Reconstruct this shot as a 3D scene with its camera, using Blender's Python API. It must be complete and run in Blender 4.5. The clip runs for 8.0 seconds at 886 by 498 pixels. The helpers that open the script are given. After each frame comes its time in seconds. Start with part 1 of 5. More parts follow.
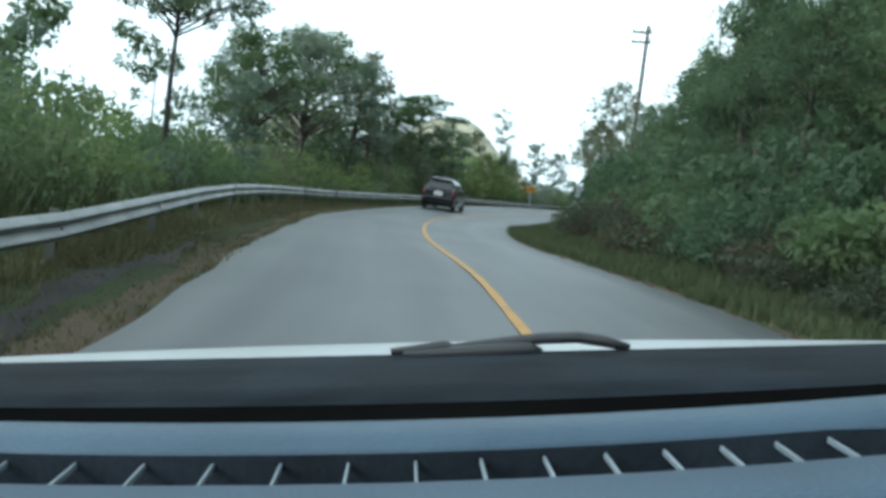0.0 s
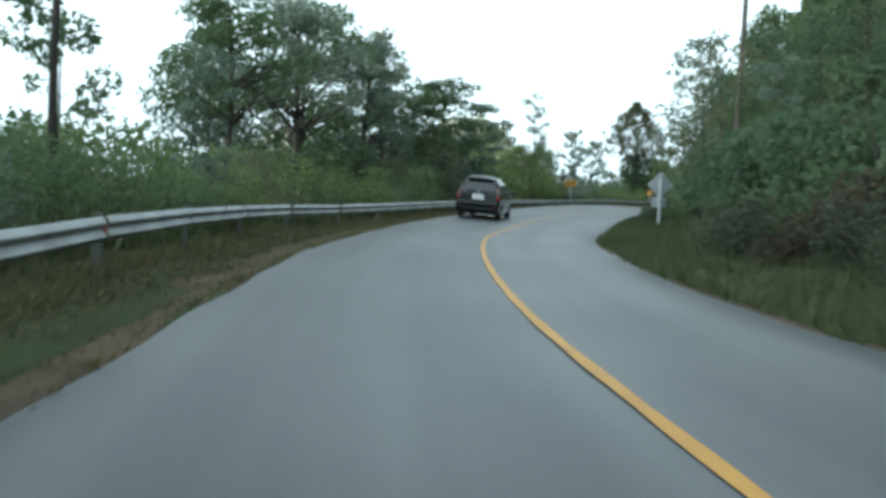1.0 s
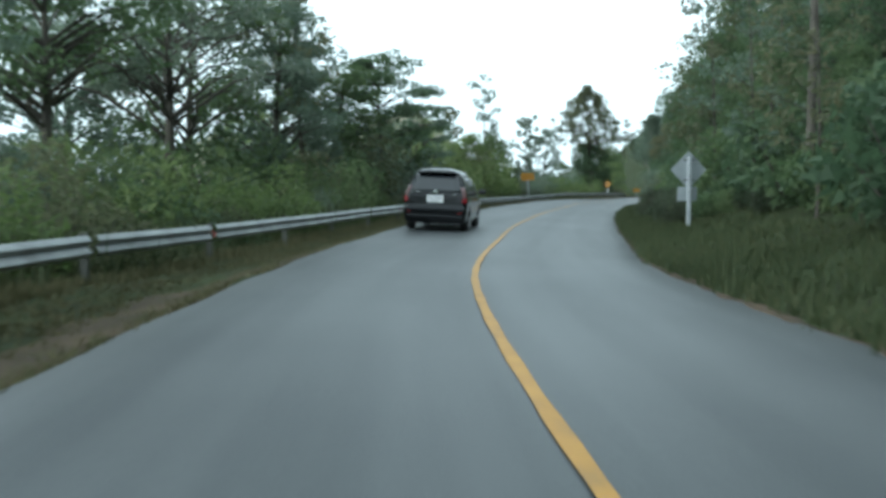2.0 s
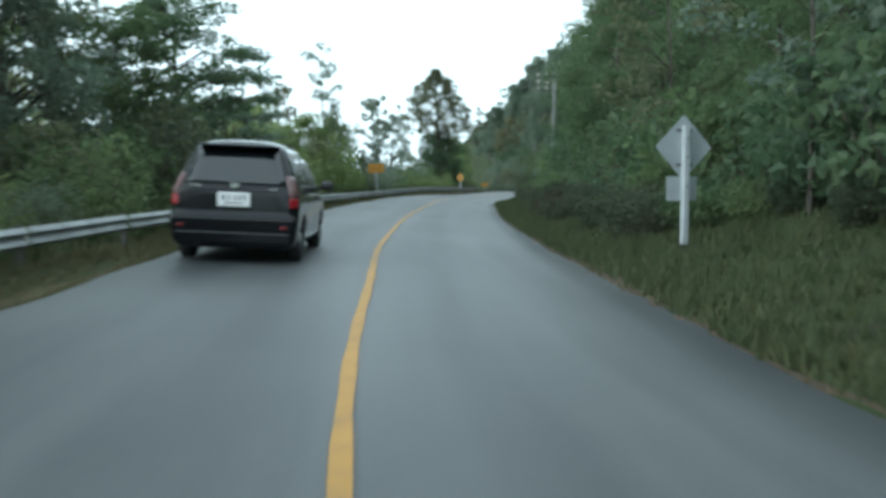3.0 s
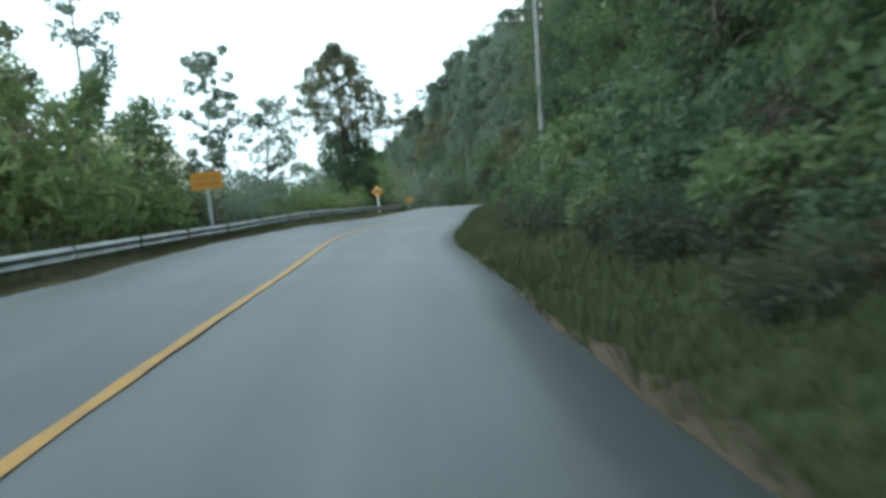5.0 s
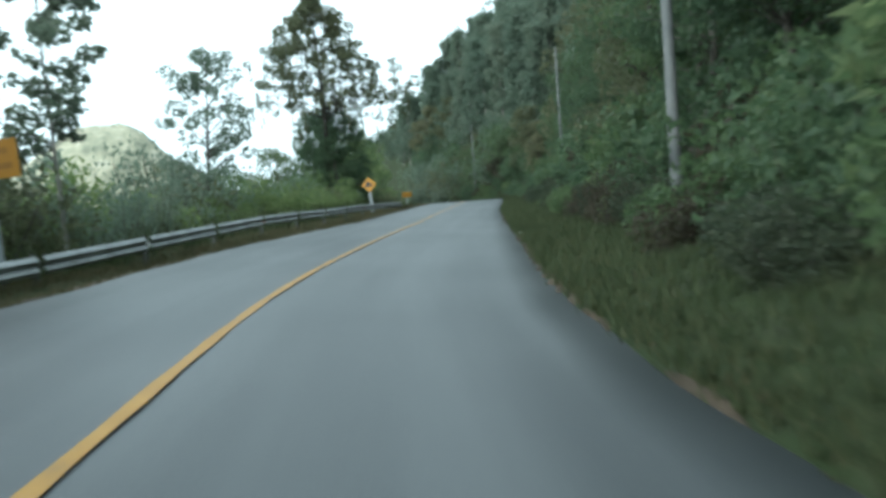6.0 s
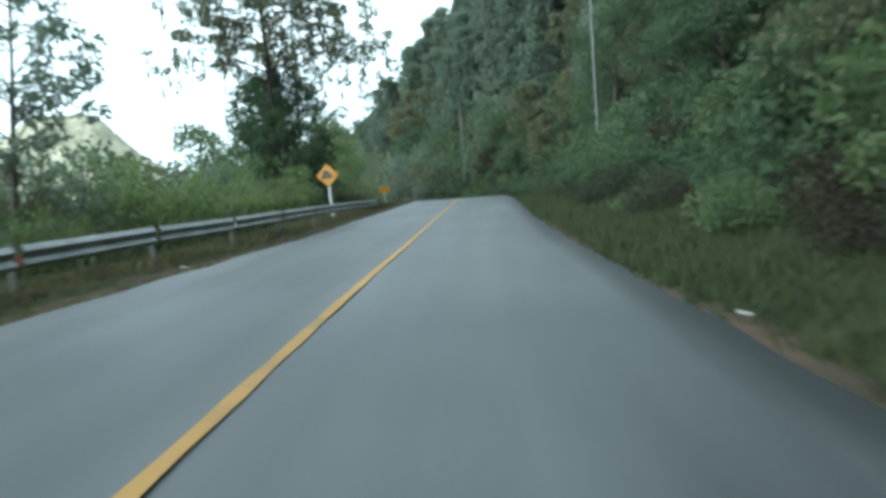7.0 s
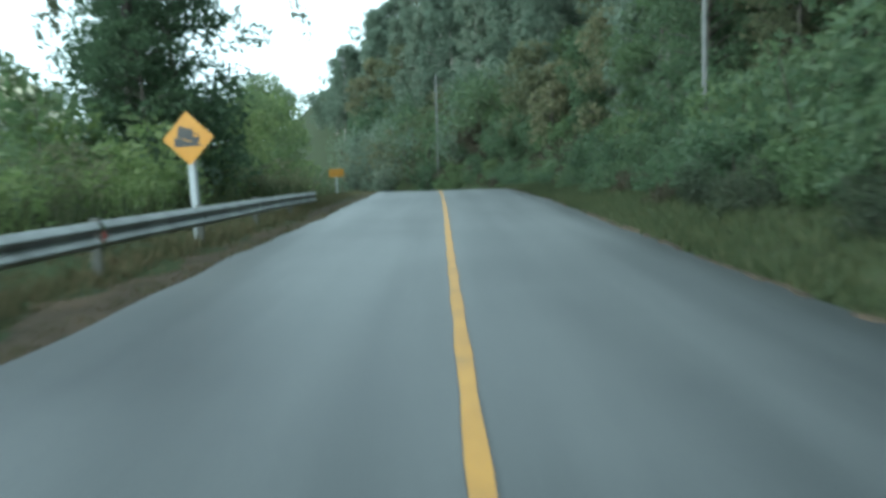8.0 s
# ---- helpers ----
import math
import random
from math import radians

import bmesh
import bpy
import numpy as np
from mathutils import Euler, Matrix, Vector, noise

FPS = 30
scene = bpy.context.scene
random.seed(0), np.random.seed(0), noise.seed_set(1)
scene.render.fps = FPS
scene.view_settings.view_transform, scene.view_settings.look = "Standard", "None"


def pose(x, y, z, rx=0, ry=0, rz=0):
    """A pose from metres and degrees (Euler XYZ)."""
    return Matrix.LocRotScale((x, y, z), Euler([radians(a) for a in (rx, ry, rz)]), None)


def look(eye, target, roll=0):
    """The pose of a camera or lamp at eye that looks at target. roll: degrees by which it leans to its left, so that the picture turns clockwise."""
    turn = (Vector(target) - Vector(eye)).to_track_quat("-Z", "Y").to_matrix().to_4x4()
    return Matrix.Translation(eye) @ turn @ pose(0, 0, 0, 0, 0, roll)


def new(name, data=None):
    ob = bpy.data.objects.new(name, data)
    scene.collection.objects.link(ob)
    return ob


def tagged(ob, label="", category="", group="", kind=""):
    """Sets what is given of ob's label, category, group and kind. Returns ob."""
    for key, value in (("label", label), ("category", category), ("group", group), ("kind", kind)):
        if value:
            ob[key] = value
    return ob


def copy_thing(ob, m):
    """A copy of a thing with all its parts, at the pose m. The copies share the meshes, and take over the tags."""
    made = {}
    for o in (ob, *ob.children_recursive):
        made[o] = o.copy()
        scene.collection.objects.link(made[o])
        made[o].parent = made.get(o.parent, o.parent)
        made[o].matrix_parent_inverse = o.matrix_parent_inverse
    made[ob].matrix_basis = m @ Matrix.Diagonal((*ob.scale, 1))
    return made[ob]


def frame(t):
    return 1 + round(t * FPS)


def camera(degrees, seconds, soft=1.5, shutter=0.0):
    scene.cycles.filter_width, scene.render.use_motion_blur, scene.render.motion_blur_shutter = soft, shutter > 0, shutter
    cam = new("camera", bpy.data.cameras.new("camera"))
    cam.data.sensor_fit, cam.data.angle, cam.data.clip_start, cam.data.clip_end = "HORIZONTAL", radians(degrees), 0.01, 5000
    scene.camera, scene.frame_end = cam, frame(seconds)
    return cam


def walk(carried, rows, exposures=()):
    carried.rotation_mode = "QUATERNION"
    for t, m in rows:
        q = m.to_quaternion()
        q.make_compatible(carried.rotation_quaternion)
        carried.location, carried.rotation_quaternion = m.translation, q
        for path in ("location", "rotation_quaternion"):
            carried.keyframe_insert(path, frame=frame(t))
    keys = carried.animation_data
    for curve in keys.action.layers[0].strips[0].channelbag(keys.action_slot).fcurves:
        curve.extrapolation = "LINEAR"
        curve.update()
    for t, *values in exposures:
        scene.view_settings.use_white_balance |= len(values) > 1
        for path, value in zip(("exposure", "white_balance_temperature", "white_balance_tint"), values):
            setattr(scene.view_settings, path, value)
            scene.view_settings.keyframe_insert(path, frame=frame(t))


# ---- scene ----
# ---- camera ----
cam = camera(50.87, 8.0, soft=3.6, shutter=0.28)
PATH = [
    (0.0, look((-0.000, 0.000, 1.208), (-0.000, 9.979, 0.554), 7.04)),
    (0.033, look((-0.001, 0.011, 1.208), (-0.001, 9.990, 0.553), 7.04)),
    (0.100, look((-0.035, 0.551, 1.209), (-0.054, 10.529, 0.543), 6.77)),
    (0.200, look((-0.114, 1.818, 1.213), (-0.177, 11.794, 0.519), 6.15)),
    (0.5, look((-0.346, 5.510, 1.223), (-0.535, 15.478, 0.449), 4.32)),
    (1.0, look((-0.937, 11.146, 1.207), (-1.176, 21.120, 0.541), 2.95)),
    (1.2, look((-1.099, 13.371, 1.202), (-1.310, 23.349, 0.576), 2.49)),
    (2.3, look((-1.314, 25.417, 1.174), (-0.584, 35.367, 0.494), 0.06)),
    (2.5, look((-1.235, 27.768, 1.171), (-0.229, 37.692, 0.473), 0.49)),
    (3.0, look((-0.476, 33.689, 1.117), (1.635, 43.438, 0.413), 0.12)),
    (3.5, look((0.898, 39.757, 1.045), (3.758, 49.316, 0.381), -2.09)),
    (3.7, look((1.495, 42.211, 1.057), (4.528, 51.717, 0.406), -2.34)),
    (4.0, look((2.562, 46.263, 1.075), (5.532, 55.796, 0.516), -2.77)),
    (4.5, look((4.317, 53.761, 1.081), (7.230, 63.311, 0.523), -3.34)),
    (4.7, look((5.037, 56.862, 1.095), (7.953, 66.411, 0.536), -3.41)),
    (6.0, look((9.817, 77.106, 1.182), (12.802, 86.628, 0.542), -4.28)),
    (6.5, look((11.828, 84.777, 1.152), (14.911, 94.272, 0.574), -4.33)),
    (7.0, look((14.095, 92.566, 1.160), (17.302, 102.011, 0.448), -4.12)),
    (7.5, look((16.591, 101.197, 1.171), (19.971, 110.567, 0.292), -4.47)),
    (8.0, look((19.265, 110.073, 1.175), (22.915, 119.340, 0.284), -1.67)),
]
walk(cam, PATH, [(0.0, 0.3, 5650, -3), (2.5, 0.33, 5600, -4), (4.5, 0.45, 5600, -4), (6.0, 0.46, 5600, -5), (7.0, 0.56, 5550, -5), (8.0, 0.7, 5400, -10)])

# ---- light: thin white overcast ----
world = bpy.data.worlds.new("world")
scene.world = world
world.use_nodes = True
wn, wl = world.node_tree.nodes, world.node_tree.links
sky = wn.new("ShaderNodeTexSky")
sky.sky_type = "NISHITA"
sky.sun_disc = False
sky.sun_elevation, sky.sun_rotation = radians(28), radians(-115)
sky.air_density, sky.dust_density, sky.ozone_density = 1.0, 6.0, 1.0
pale = wn.new("ShaderNodeHueSaturation")
pale.inputs["Saturation"].default_value = 0.22
wl.new(sky.outputs[0], pale.inputs["Color"])
cloud = wn.new("ShaderNodeMix")
cloud.data_type = "RGBA"
cloud.inputs["Factor"].default_value = 0.6
cloud.inputs["B"].default_value = (11.5, 12.4, 12.6, 1)
wl.new(pale.outputs[0], cloud.inputs["A"])
wl.new(cloud.outputs["Result"], wn["Background"].inputs["Color"])
wn["Background"].inputs["Strength"].default_value = 0.15
sun = new("sun", bpy.data.lights.new("sun", "SUN"))
sun.data.energy, sun.data.angle, sun.data.color = 1.6, radians(16), (1.0, 0.96, 0.9)
# the sun stands over the valley, to the side of the road
sun.matrix_world = look((-38, 22, 22.4), (0, 40, 0))


# ---- materials ----
def material(name, stops, scale=4.0, rough=0.8, metal=0.0, bump=0.0, fine=40.0, island=0.0, spec=0.5, through_light=0.0, obj=0.0):
    """Noise between colours at two scales; island / obj: random share of each leaf or each object."""
    m = bpy.data.materials.new(name)
    m.use_nodes = True
    n, l = m.node_tree.nodes, m.node_tree.links
    p = n["Principled BSDF"]
    p.inputs["Roughness"].default_value, p.inputs["Metallic"].default_value = rough, metal
    p.inputs["Specular IOR Level"].default_value = spec
    tc = n.new("ShaderNodeTexCoord")
    big, small = n.new("ShaderNodeTexNoise"), n.new("ShaderNodeTexNoise")
    big.inputs["Scale"].default_value, small.inputs["Scale"].default_value = scale, fine
    big.inputs["Detail"].default_value, small.inputs["Detail"].default_value = 4, 3
    for t in (big, small):
        l.new(tc.outputs["Object"], t.inputs["Vector"])
    add = n.new("ShaderNodeMath")
    add.operation = "MULTIPLY_ADD"
    l.new(small.outputs[0], add.inputs[0])
    add.inputs[1].default_value = 0.35
    l.new(big.outputs[0], add.inputs[2])
    shift = n.new("ShaderNodeMath")
    shift.operation = "SUBTRACT"
    l.new(add.outputs[0], shift.inputs[0])
    shift.inputs[1].default_value = 0.175
    last = shift.outputs[0]
    for amount, kind in ((island, "ShaderNodeNewGeometry"), (obj, "ShaderNodeObjectInfo")):
        if amount:
            g = n.new(kind)
            mix = n.new("ShaderNodeMix")
            mix.inputs[0].default_value = amount
            l.new(last, mix.inputs[2])
            l.new(g.outputs["Random Per Island" if island and kind.endswith("Geometry") else "Random"], mix.inputs[3])
            last = mix.outputs[0]
    ramp = n.new("ShaderNodeValToRGB")
    l.new(last, ramp.inputs[0])
    e = ramp.color_ramp.elements
    while len(e) < len(stops):
        e.new(0.5)
    for k, (pos, c) in enumerate(stops):
        e[k].position, e[k].color = pos, (*c, 1)
    l.new(ramp.outputs[0], p.inputs["Base Color"])
    if bump:
        b = n.new("ShaderNodeBump")
        b.inputs["Strength"].default_value, b.inputs["Distance"].default_value = bump, 0.02
        l.new(add.outputs[0], b.inputs["Height"])
        l.new(b.outputs[0], p.inputs["Normal"])
    if through_light:
        tr, mx = n.new("ShaderNodeBsdfTranslucent"), n.new("ShaderNodeMixShader")
        mx.inputs[0].default_value = through_light
        l.new(ramp.outputs[0], tr.inputs["Color"])
        l.new(p.outputs[0], mx.inputs[1])
        l.new(tr.outputs[0], mx.inputs[2])
        l.new(mx.outputs[0], n["Material Output"].inputs["Surface"])
    return m


def two(name, a, b, **kw):
    return material(name, [(0.3, a), (0.7, b)], **kw)


def asphalt():
    """Grey asphalt: fine chippings, long streaks of wear and polished wheel tracks along the lanes."""
    m = bpy.data.materials.new("asphalt")
    m.use_nodes = True
    n, l = m.node_tree.nodes, m.node_tree.links
    p = n["Principled BSDF"]
    uv = n.new("ShaderNodeUVMap")
    uv.uv_map = "lane"
    tc = n.new("ShaderNodeTexCoord")
    stretch = n.new("ShaderNodeMapping")
    stretch.inputs["Scale"].default_value = (1.6, 0.07, 1)
    l.new(uv.outputs[0], stretch.inputs["Vector"])
    streak, grit, patch = (n.new("ShaderNodeTexNoise") for _ in range(3))
    for node, source, scale, detail in ((streak, stretch.outputs[0], 1.0, 5), (grit, tc.outputs["Object"], 45, 4), (patch, tc.outputs["Object"], 0.22, 3)):
        node.inputs["Scale"].default_value, node.inputs["Detail"].default_value = scale, detail
        l.new(source, node.inputs["Vector"])
    split = n.new("ShaderNodeSeparateXYZ")
    l.new(uv.outputs[0], split.inputs[0])
    track = n.new("ShaderNodeMath")
    track.operation = "SINE"
    scaled = n.new("ShaderNodeMath")
    scaled.operation = "MULTIPLY_ADD"
    scaled.inputs[1].default_value, scaled.inputs[2].default_value = 4.3, 1.2
    l.new(split.outputs[0], scaled.inputs[0])
    l.new(scaled.outputs[0], track.inputs[0])
    total = None
    for source, amount in ((streak.outputs[0], 0.95), (patch.outputs[0], 0.7), (grit.outputs[0], 0.5), (track.outputs[0], 0.05)):
        f = n.new("ShaderNodeMath")
        f.operation = "MULTIPLY_ADD"
        l.new(source, f.inputs[0])
        f.inputs[1].default_value = amount
        if total is None:
            f.inputs[2].default_value = -0.575
        else:
            l.new(total, f.inputs[2])
        total = f.outputs[0]
    ramp = n.new("ShaderNodeValToRGB")
    e = ramp.color_ramp.elements
    e[0].position, e[0].color = 0.28, (0.022, 0.0255, 0.028, 1)
    e[1].position, e[1].color = 0.72, (0.06, 0.0645, 0.067, 1)
    l.new(total, ramp.inputs[0])
    l.new(ramp.outputs[0], p.inputs["Base Color"])
    p.inputs["Roughness"].default_value = 0.52
    bump = n.new("ShaderNodeBump")
    bump.inputs["Strength"].default_value, bump.inputs["Distance"].default_value = 0.3, 0.01
    l.new(grit.outputs[0], bump.inputs["Height"])
    l.new(bump.outputs[0], p.inputs["Normal"])
    return m


ASPHALT = asphalt()
LINE = material("yellow_line_paint", [(0.2, (0.1482, 0.0936, 0.0273)), (0.42, (0.273, 0.1365, 0.01092)), (0.8, (0.3432, 0.1794, 0.01716))], scale=3, fine=30, rough=0.6)
SOIL = material("verge_soil", [(0.3, (0.022, 0.024, 0.012)), (0.5, (0.026, 0.034, 0.014)), (0.62, (0.026, 0.038, 0.014)), (0.8, (0.05, 0.044, 0.026))], scale=0.8, fine=14, rough=0.95, bump=0.6, spec=0.12)
EARTH = material("bare_earth", [(0.25, (0.032, 0.027, 0.019)), (0.5, (0.055, 0.042, 0.029)), (0.7, (0.078, 0.056, 0.038)), (0.85, (0.048, 0.05, 0.026))], scale=1.1, fine=16, rough=0.95, bump=0.6, spec=0.12)
DRY = material("dry_grass", [(0.1, (0.04, 0.055, 0.018)), (0.5, (0.075, 0.07, 0.03)), (0.9, (0.13, 0.095, 0.055))], scale=0.5, island=0.6, rough=0.85, through_light=0.25)
GRASS = material("green_grass", [(0.1, (0.024, 0.0376, 0.012)), (0.5, (0.04, 0.056, 0.0184)), (0.9, (0.0736, 0.0752, 0.0304))], scale=0.5, island=0.6, rough=0.8, through_light=0.3)
VERGE_GREEN = material("olive_verge_grass", [(0.1, (0.048, 0.054, 0.021)), (0.5, (0.082, 0.08, 0.034)), (0.9, (0.125, 0.106, 0.053))], scale=0.5, island=0.6, rough=0.85, through_light=0.25)
MUD = material("damp_dark_earth", [(0.3, (0.013, 0.012, 0.012)), (0.55, (0.022, 0.02, 0.019)), (0.75, (0.04, 0.034, 0.027))], scale=1.2, fine=18, rough=0.75, bump=0.6, spec=0.12)
ZINC = material("galvanised_steel", [(0.25, (0.13, 0.13, 0.12)), (0.45, (0.22, 0.23, 0.23)), (0.65, (0.29, 0.3, 0.3)), (0.8, (0.2, 0.18, 0.15))], scale=1.5, fine=25, rough=0.5, metal=0.35, bump=0.06)
POST_ZINC = two("dull_zinc_post", (0.055, 0.05775, 0.0495), (0.088, 0.09075, 0.07975), rough=0.65, metal=0.4)
WHITE_POST = two("white_painted_post", (0.255, 0.2805, 0.2932), (0.34, 0.357, 0.3697), scale=3, rough=0.6, bump=0.1)
BLACK_BASE = two("black_painted_base", (0.02, 0.02, 0.02), (0.05, 0.05, 0.045), rough=0.8)
ALU = two("bare_aluminium", (0.297, 0.324, 0.342), (0.378, 0.405, 0.423), scale=2, rough=0.5, metal=0.3)
YELLOW = two("yellow_sign_sheeting", (0.3328, 0.1472, 0.0064), (0.3904, 0.1856, 0.00896), scale=2, rough=0.45)
BLACK = two("black_sign_film", (0.015, 0.015, 0.015), (0.03, 0.028, 0.025), rough=0.5)
REDFILM = two("red_reflector", (0.24, 0.04, 0.032), (0.32, 0.064, 0.048), rough=0.45)
CONCRETE = two("weathered_concrete", (0.08986, 0.09547, 0.09547), (0.146, 0.146, 0.1404), scale=2, fine=30, rough=0.9, bump=0.2)
BARK = two("grey_brown_bark", (0.032, 0.028, 0.023), (0.09, 0.08, 0.064), scale=3, fine=18, rough=0.95, bump=0.8)
PINE_BARK = two("dark_pine_bark", (0.016, 0.014, 0.012), (0.045, 0.038, 0.03), scale=3, fine=18, rough=0.95, bump=0.8)
PALE_BARK = two("pale_bark", (0.16, 0.15, 0.13), (0.3, 0.29, 0.26), scale=3, fine=18, rough=0.9, bump=0.5)


def leaves(name, a, b, c, **kw):
    return material(name, [(0.15, a), (0.5, b), (0.85, c)], scale=0.5, island=0.45, obj=0.3, rough=0.6, spec=0.4, through_light=0.6, **kw)


LEAF_DARK = leaves("dark_leaves", (0.0457, 0.0767, 0.0425), (0.0806, 0.124, 0.0649), (0.134, 0.173, 0.0823))
# both brush leaves are coloured darker, to paint the shade under the trees
LEAF_BRUSH_SHADE = leaves("shade_dark_brush_leaves", (0.0322, 0.046, 0.0276), (0.0575, 0.0736, 0.0425), (0.0943, 0.103, 0.0598))
LEAF_DRY_BRUSH_SHADE = leaves("shade_dark_dry_brush", (0.03, 0.028, 0.018), (0.055, 0.048, 0.03), (0.09, 0.075, 0.048))
LEAF_MID = leaves("mid_green_leaves", (0.0564, 0.0926, 0.0425), (0.101, 0.146, 0.0649), (0.175, 0.208, 0.0936))
LEAF_BRIGHT = leaves("fresh_leaves", (0.08, 0.125, 0.042), (0.14, 0.19, 0.068), (0.23, 0.27, 0.115))
LEAF_OLIVE = leaves("olive_leaves", (0.0682, 0.0836, 0.0462), (0.116, 0.127, 0.0682), (0.204, 0.189, 0.11))
# cool green, lightened in colour so that distant woods look hazy
LEAF_COOL_HAZE = leaves("haze_paled_green_leaves", (0.0813, 0.116, 0.0858), (0.14, 0.182, 0.132), (0.222, 0.252, 0.185))
# the haze of the distance is mixed into these pale colours
HILL = material("haze_painted_hillside", [(0.28, (0.17, 0.178, 0.13)), (0.45, (0.28, 0.272, 0.19)), (0.58, (0.37, 0.347, 0.25)), (0.75, (0.45, 0.42, 0.33))], scale=0.12, fine=0.45, rough=1.0)
PAINT = material("black_car_paint", [(0.3, (0.004, 0.0045, 0.0055)), (0.7, (0.008, 0.0085, 0.01))], scale=1.5, rough=0.12, spec=0.25)
PAINT.node_tree.nodes["Principled BSDF"].inputs["Coat Weight"].default_value = 0.2
PAINT.node_tree.nodes["Principled BSDF"].inputs["Coat Roughness"].default_value = 0.03
TRIM = two("dark_plastic", (0.012, 0.012, 0.013), (0.028, 0.028, 0.03), rough=0.6)
GLASS = two("tinted_glass", (0.006, 0.008, 0.010), (0.011, 0.013, 0.016), rough=0.05, spec=0.75)
CHROME = two("chrome", (0.7, 0.7, 0.71), (0.8, 0.8, 0.8), rough=0.15, metal=1.0)
CLEAR = two("clear_lamp_lens", (0.07, 0.03, 0.03), (0.17, 0.1, 0.1), scale=12, rough=0.15)
RED = two("red_lamp_lens", (0.2, 0.006, 0.012), (0.3, 0.014, 0.02), scale=10, rough=0.12)
DARK_RED = two("dark_red_reflector", (0.06, 0.006, 0.007), (0.1, 0.01, 0.012), rough=0.2)
RUBBER = two("tyre_rubber", (0.012, 0.012, 0.012), (0.03, 0.03, 0.03), rough=0.9, bump=0.2)
RIM = two("alloy_rim", (0.35, 0.36, 0.37), (0.5, 0.5, 0.5), rough=0.35, metal=0.8)
PLATE = two("plate_white", (0.612, 0.6205, 0.6205), (0.697, 0.697, 0.697), rough=0.5)
GREY_INK = two("grey_marks", (0.2, 0.2, 0.21), (0.28, 0.28, 0.29), rough=0.6)
WHITE_PAINT = two("white_car_paint", (0.216, 0.228, 0.232), (0.256, 0.268, 0.272), rough=0.4)
DASH = two("blue_grey_dashboard", (0.0195, 0.041, 0.067), (0.0345, 0.0625, 0.096), scale=7, fine=260, rough=0.6, bump=0.25)
GAP_SHADE = two("painted_gap_shade", (0.003, 0.003, 0.003), (0.005, 0.005, 0.005), rough=1.0, spec=0.0)
# fins paler than the dashboard: light on their top edges, as colour
FIN_LIT = two("lit_edge_vent_fins", (0.12, 0.15, 0.1725), (0.18, 0.21, 0.2325), rough=0.5)
DASH_DARK = two("dark_dashboard", (0.003, 0.0048, 0.0072), (0.0105, 0.0145, 0.02), scale=9, fine=190, bump=0.3, rough=0.9, spec=0.15)


# ---- building helpers ----
def part(name, bm, mat, parent=None, label="", smooth=False):
    me = bpy.data.meshes.new(name)
    bm.to_mesh(me)
    bm.free()
    me.materials.append(mat)
    if smooth:
        me.shade_smooth()
    ob = new(name, me)
    if parent is not None:
        ob.parent = parent
    return tagged(ob, label)


def raw(name, verts, faces, mat, parent=None, label="", smooth=False):
    me = bpy.data.meshes.new(name)
    me.from_pydata([tuple(v) for v in verts], [], [tuple(f) for f in faces])
    me.materials.append(mat)
    if smooth:
        me.shade_smooth()
    me.update()
    ob = new(name, me)
    if parent is not None:
        ob.parent = parent
    return tagged(ob, label)


def quads(name, verts, mat, parent=None, sides=4, smooth=False):
    """Many loose leaf faces from an array of shape (faces, sides, 3)."""
    v = np.asarray(verts, dtype=np.float32)
    n = len(v)
    me = bpy.data.meshes.new(name)
    me.vertices.add(n * sides)
    me.vertices.foreach_set("co", v.reshape(-1))
    me.loops.add(n * sides)
    me.loops.foreach_set("vertex_index", np.arange(n * sides, dtype=np.int32))
    me.polygons.add(n)
    me.polygons.foreach_set("loop_start", np.arange(0, n * sides, sides, dtype=np.int32))
    me.materials.append(mat)
    me.update(calc_edges=True)
    ob = new(name, me)
    if parent is not None:
        ob.parent = parent
    return ob


def box(bm, size, at=(0, 0, 0), bevel=0.0, m=None):
    made = bmesh.ops.create_cube(bm, size=1.0, matrix=(m or Matrix()) @ Matrix.Translation(at) @ Matrix.Diagonal((*size, 1)))
    if bevel:
        edges = {e for v in made["verts"] for e in v.link_edges}
        bmesh.ops.bevel(bm, geom=list(edges), offset=bevel, segments=2, affect="EDGES", profile=0.5)
    return bm


def tube(verts, faces, pts, radii, sides=7):
    """Adds a tapered tube along pts to the lists."""
    base = len(verts)
    pts = [Vector(p) for p in pts]
    for k, p in enumerate(pts):
        d = (pts[min(k + 1, len(pts) - 1)] - pts[max(k - 1, 0)]).normalized()
        a = d.orthogonal().normalized()
        b = d.cross(a)
        for j in range(sides):
            w = 2 * math.pi * j / sides
            verts.append(p + (a * math.cos(w) + b * math.sin(w)) * radii[k])
    for k in range(len(pts) - 1):
        for j in range(sides):
            i, q = base + k * sides + j, base + k * sides + (j + 1) % sides
            faces.append((i, q, q + sides, i + sides))
    faces.append(tuple(base + (len(pts) - 1) * sides + j for j in range(sides)))


# ---- the line of the road ----
CENTRE = [(5, -50), (2.6, -22), (1.4, -6), (0.72, 7), (0.5, 11.4), (0.08, 15.4), (-0.3, 19), (-0.55, 24), (-0.6, 29), (-0.4, 34.5), (0.2, 39.7),
          (0.95, 44.2), (1.8, 49.4), (2.95, 54.9), (4.1, 60.2), (6.15, 68.6), (8.0, 75.6), (10.0, 83.7), (11.2, 88), (13.05, 93.4), (15.1, 98.9), (16.2, 101.8), (18.35, 107.4), (23, 119.3),
          (28.3, 132.8), (33, 145), (37, 156), (39.7, 167), (40.3, 180), (38, 195), (31, 212), (18, 232), (0, 252), (-20, 270)]


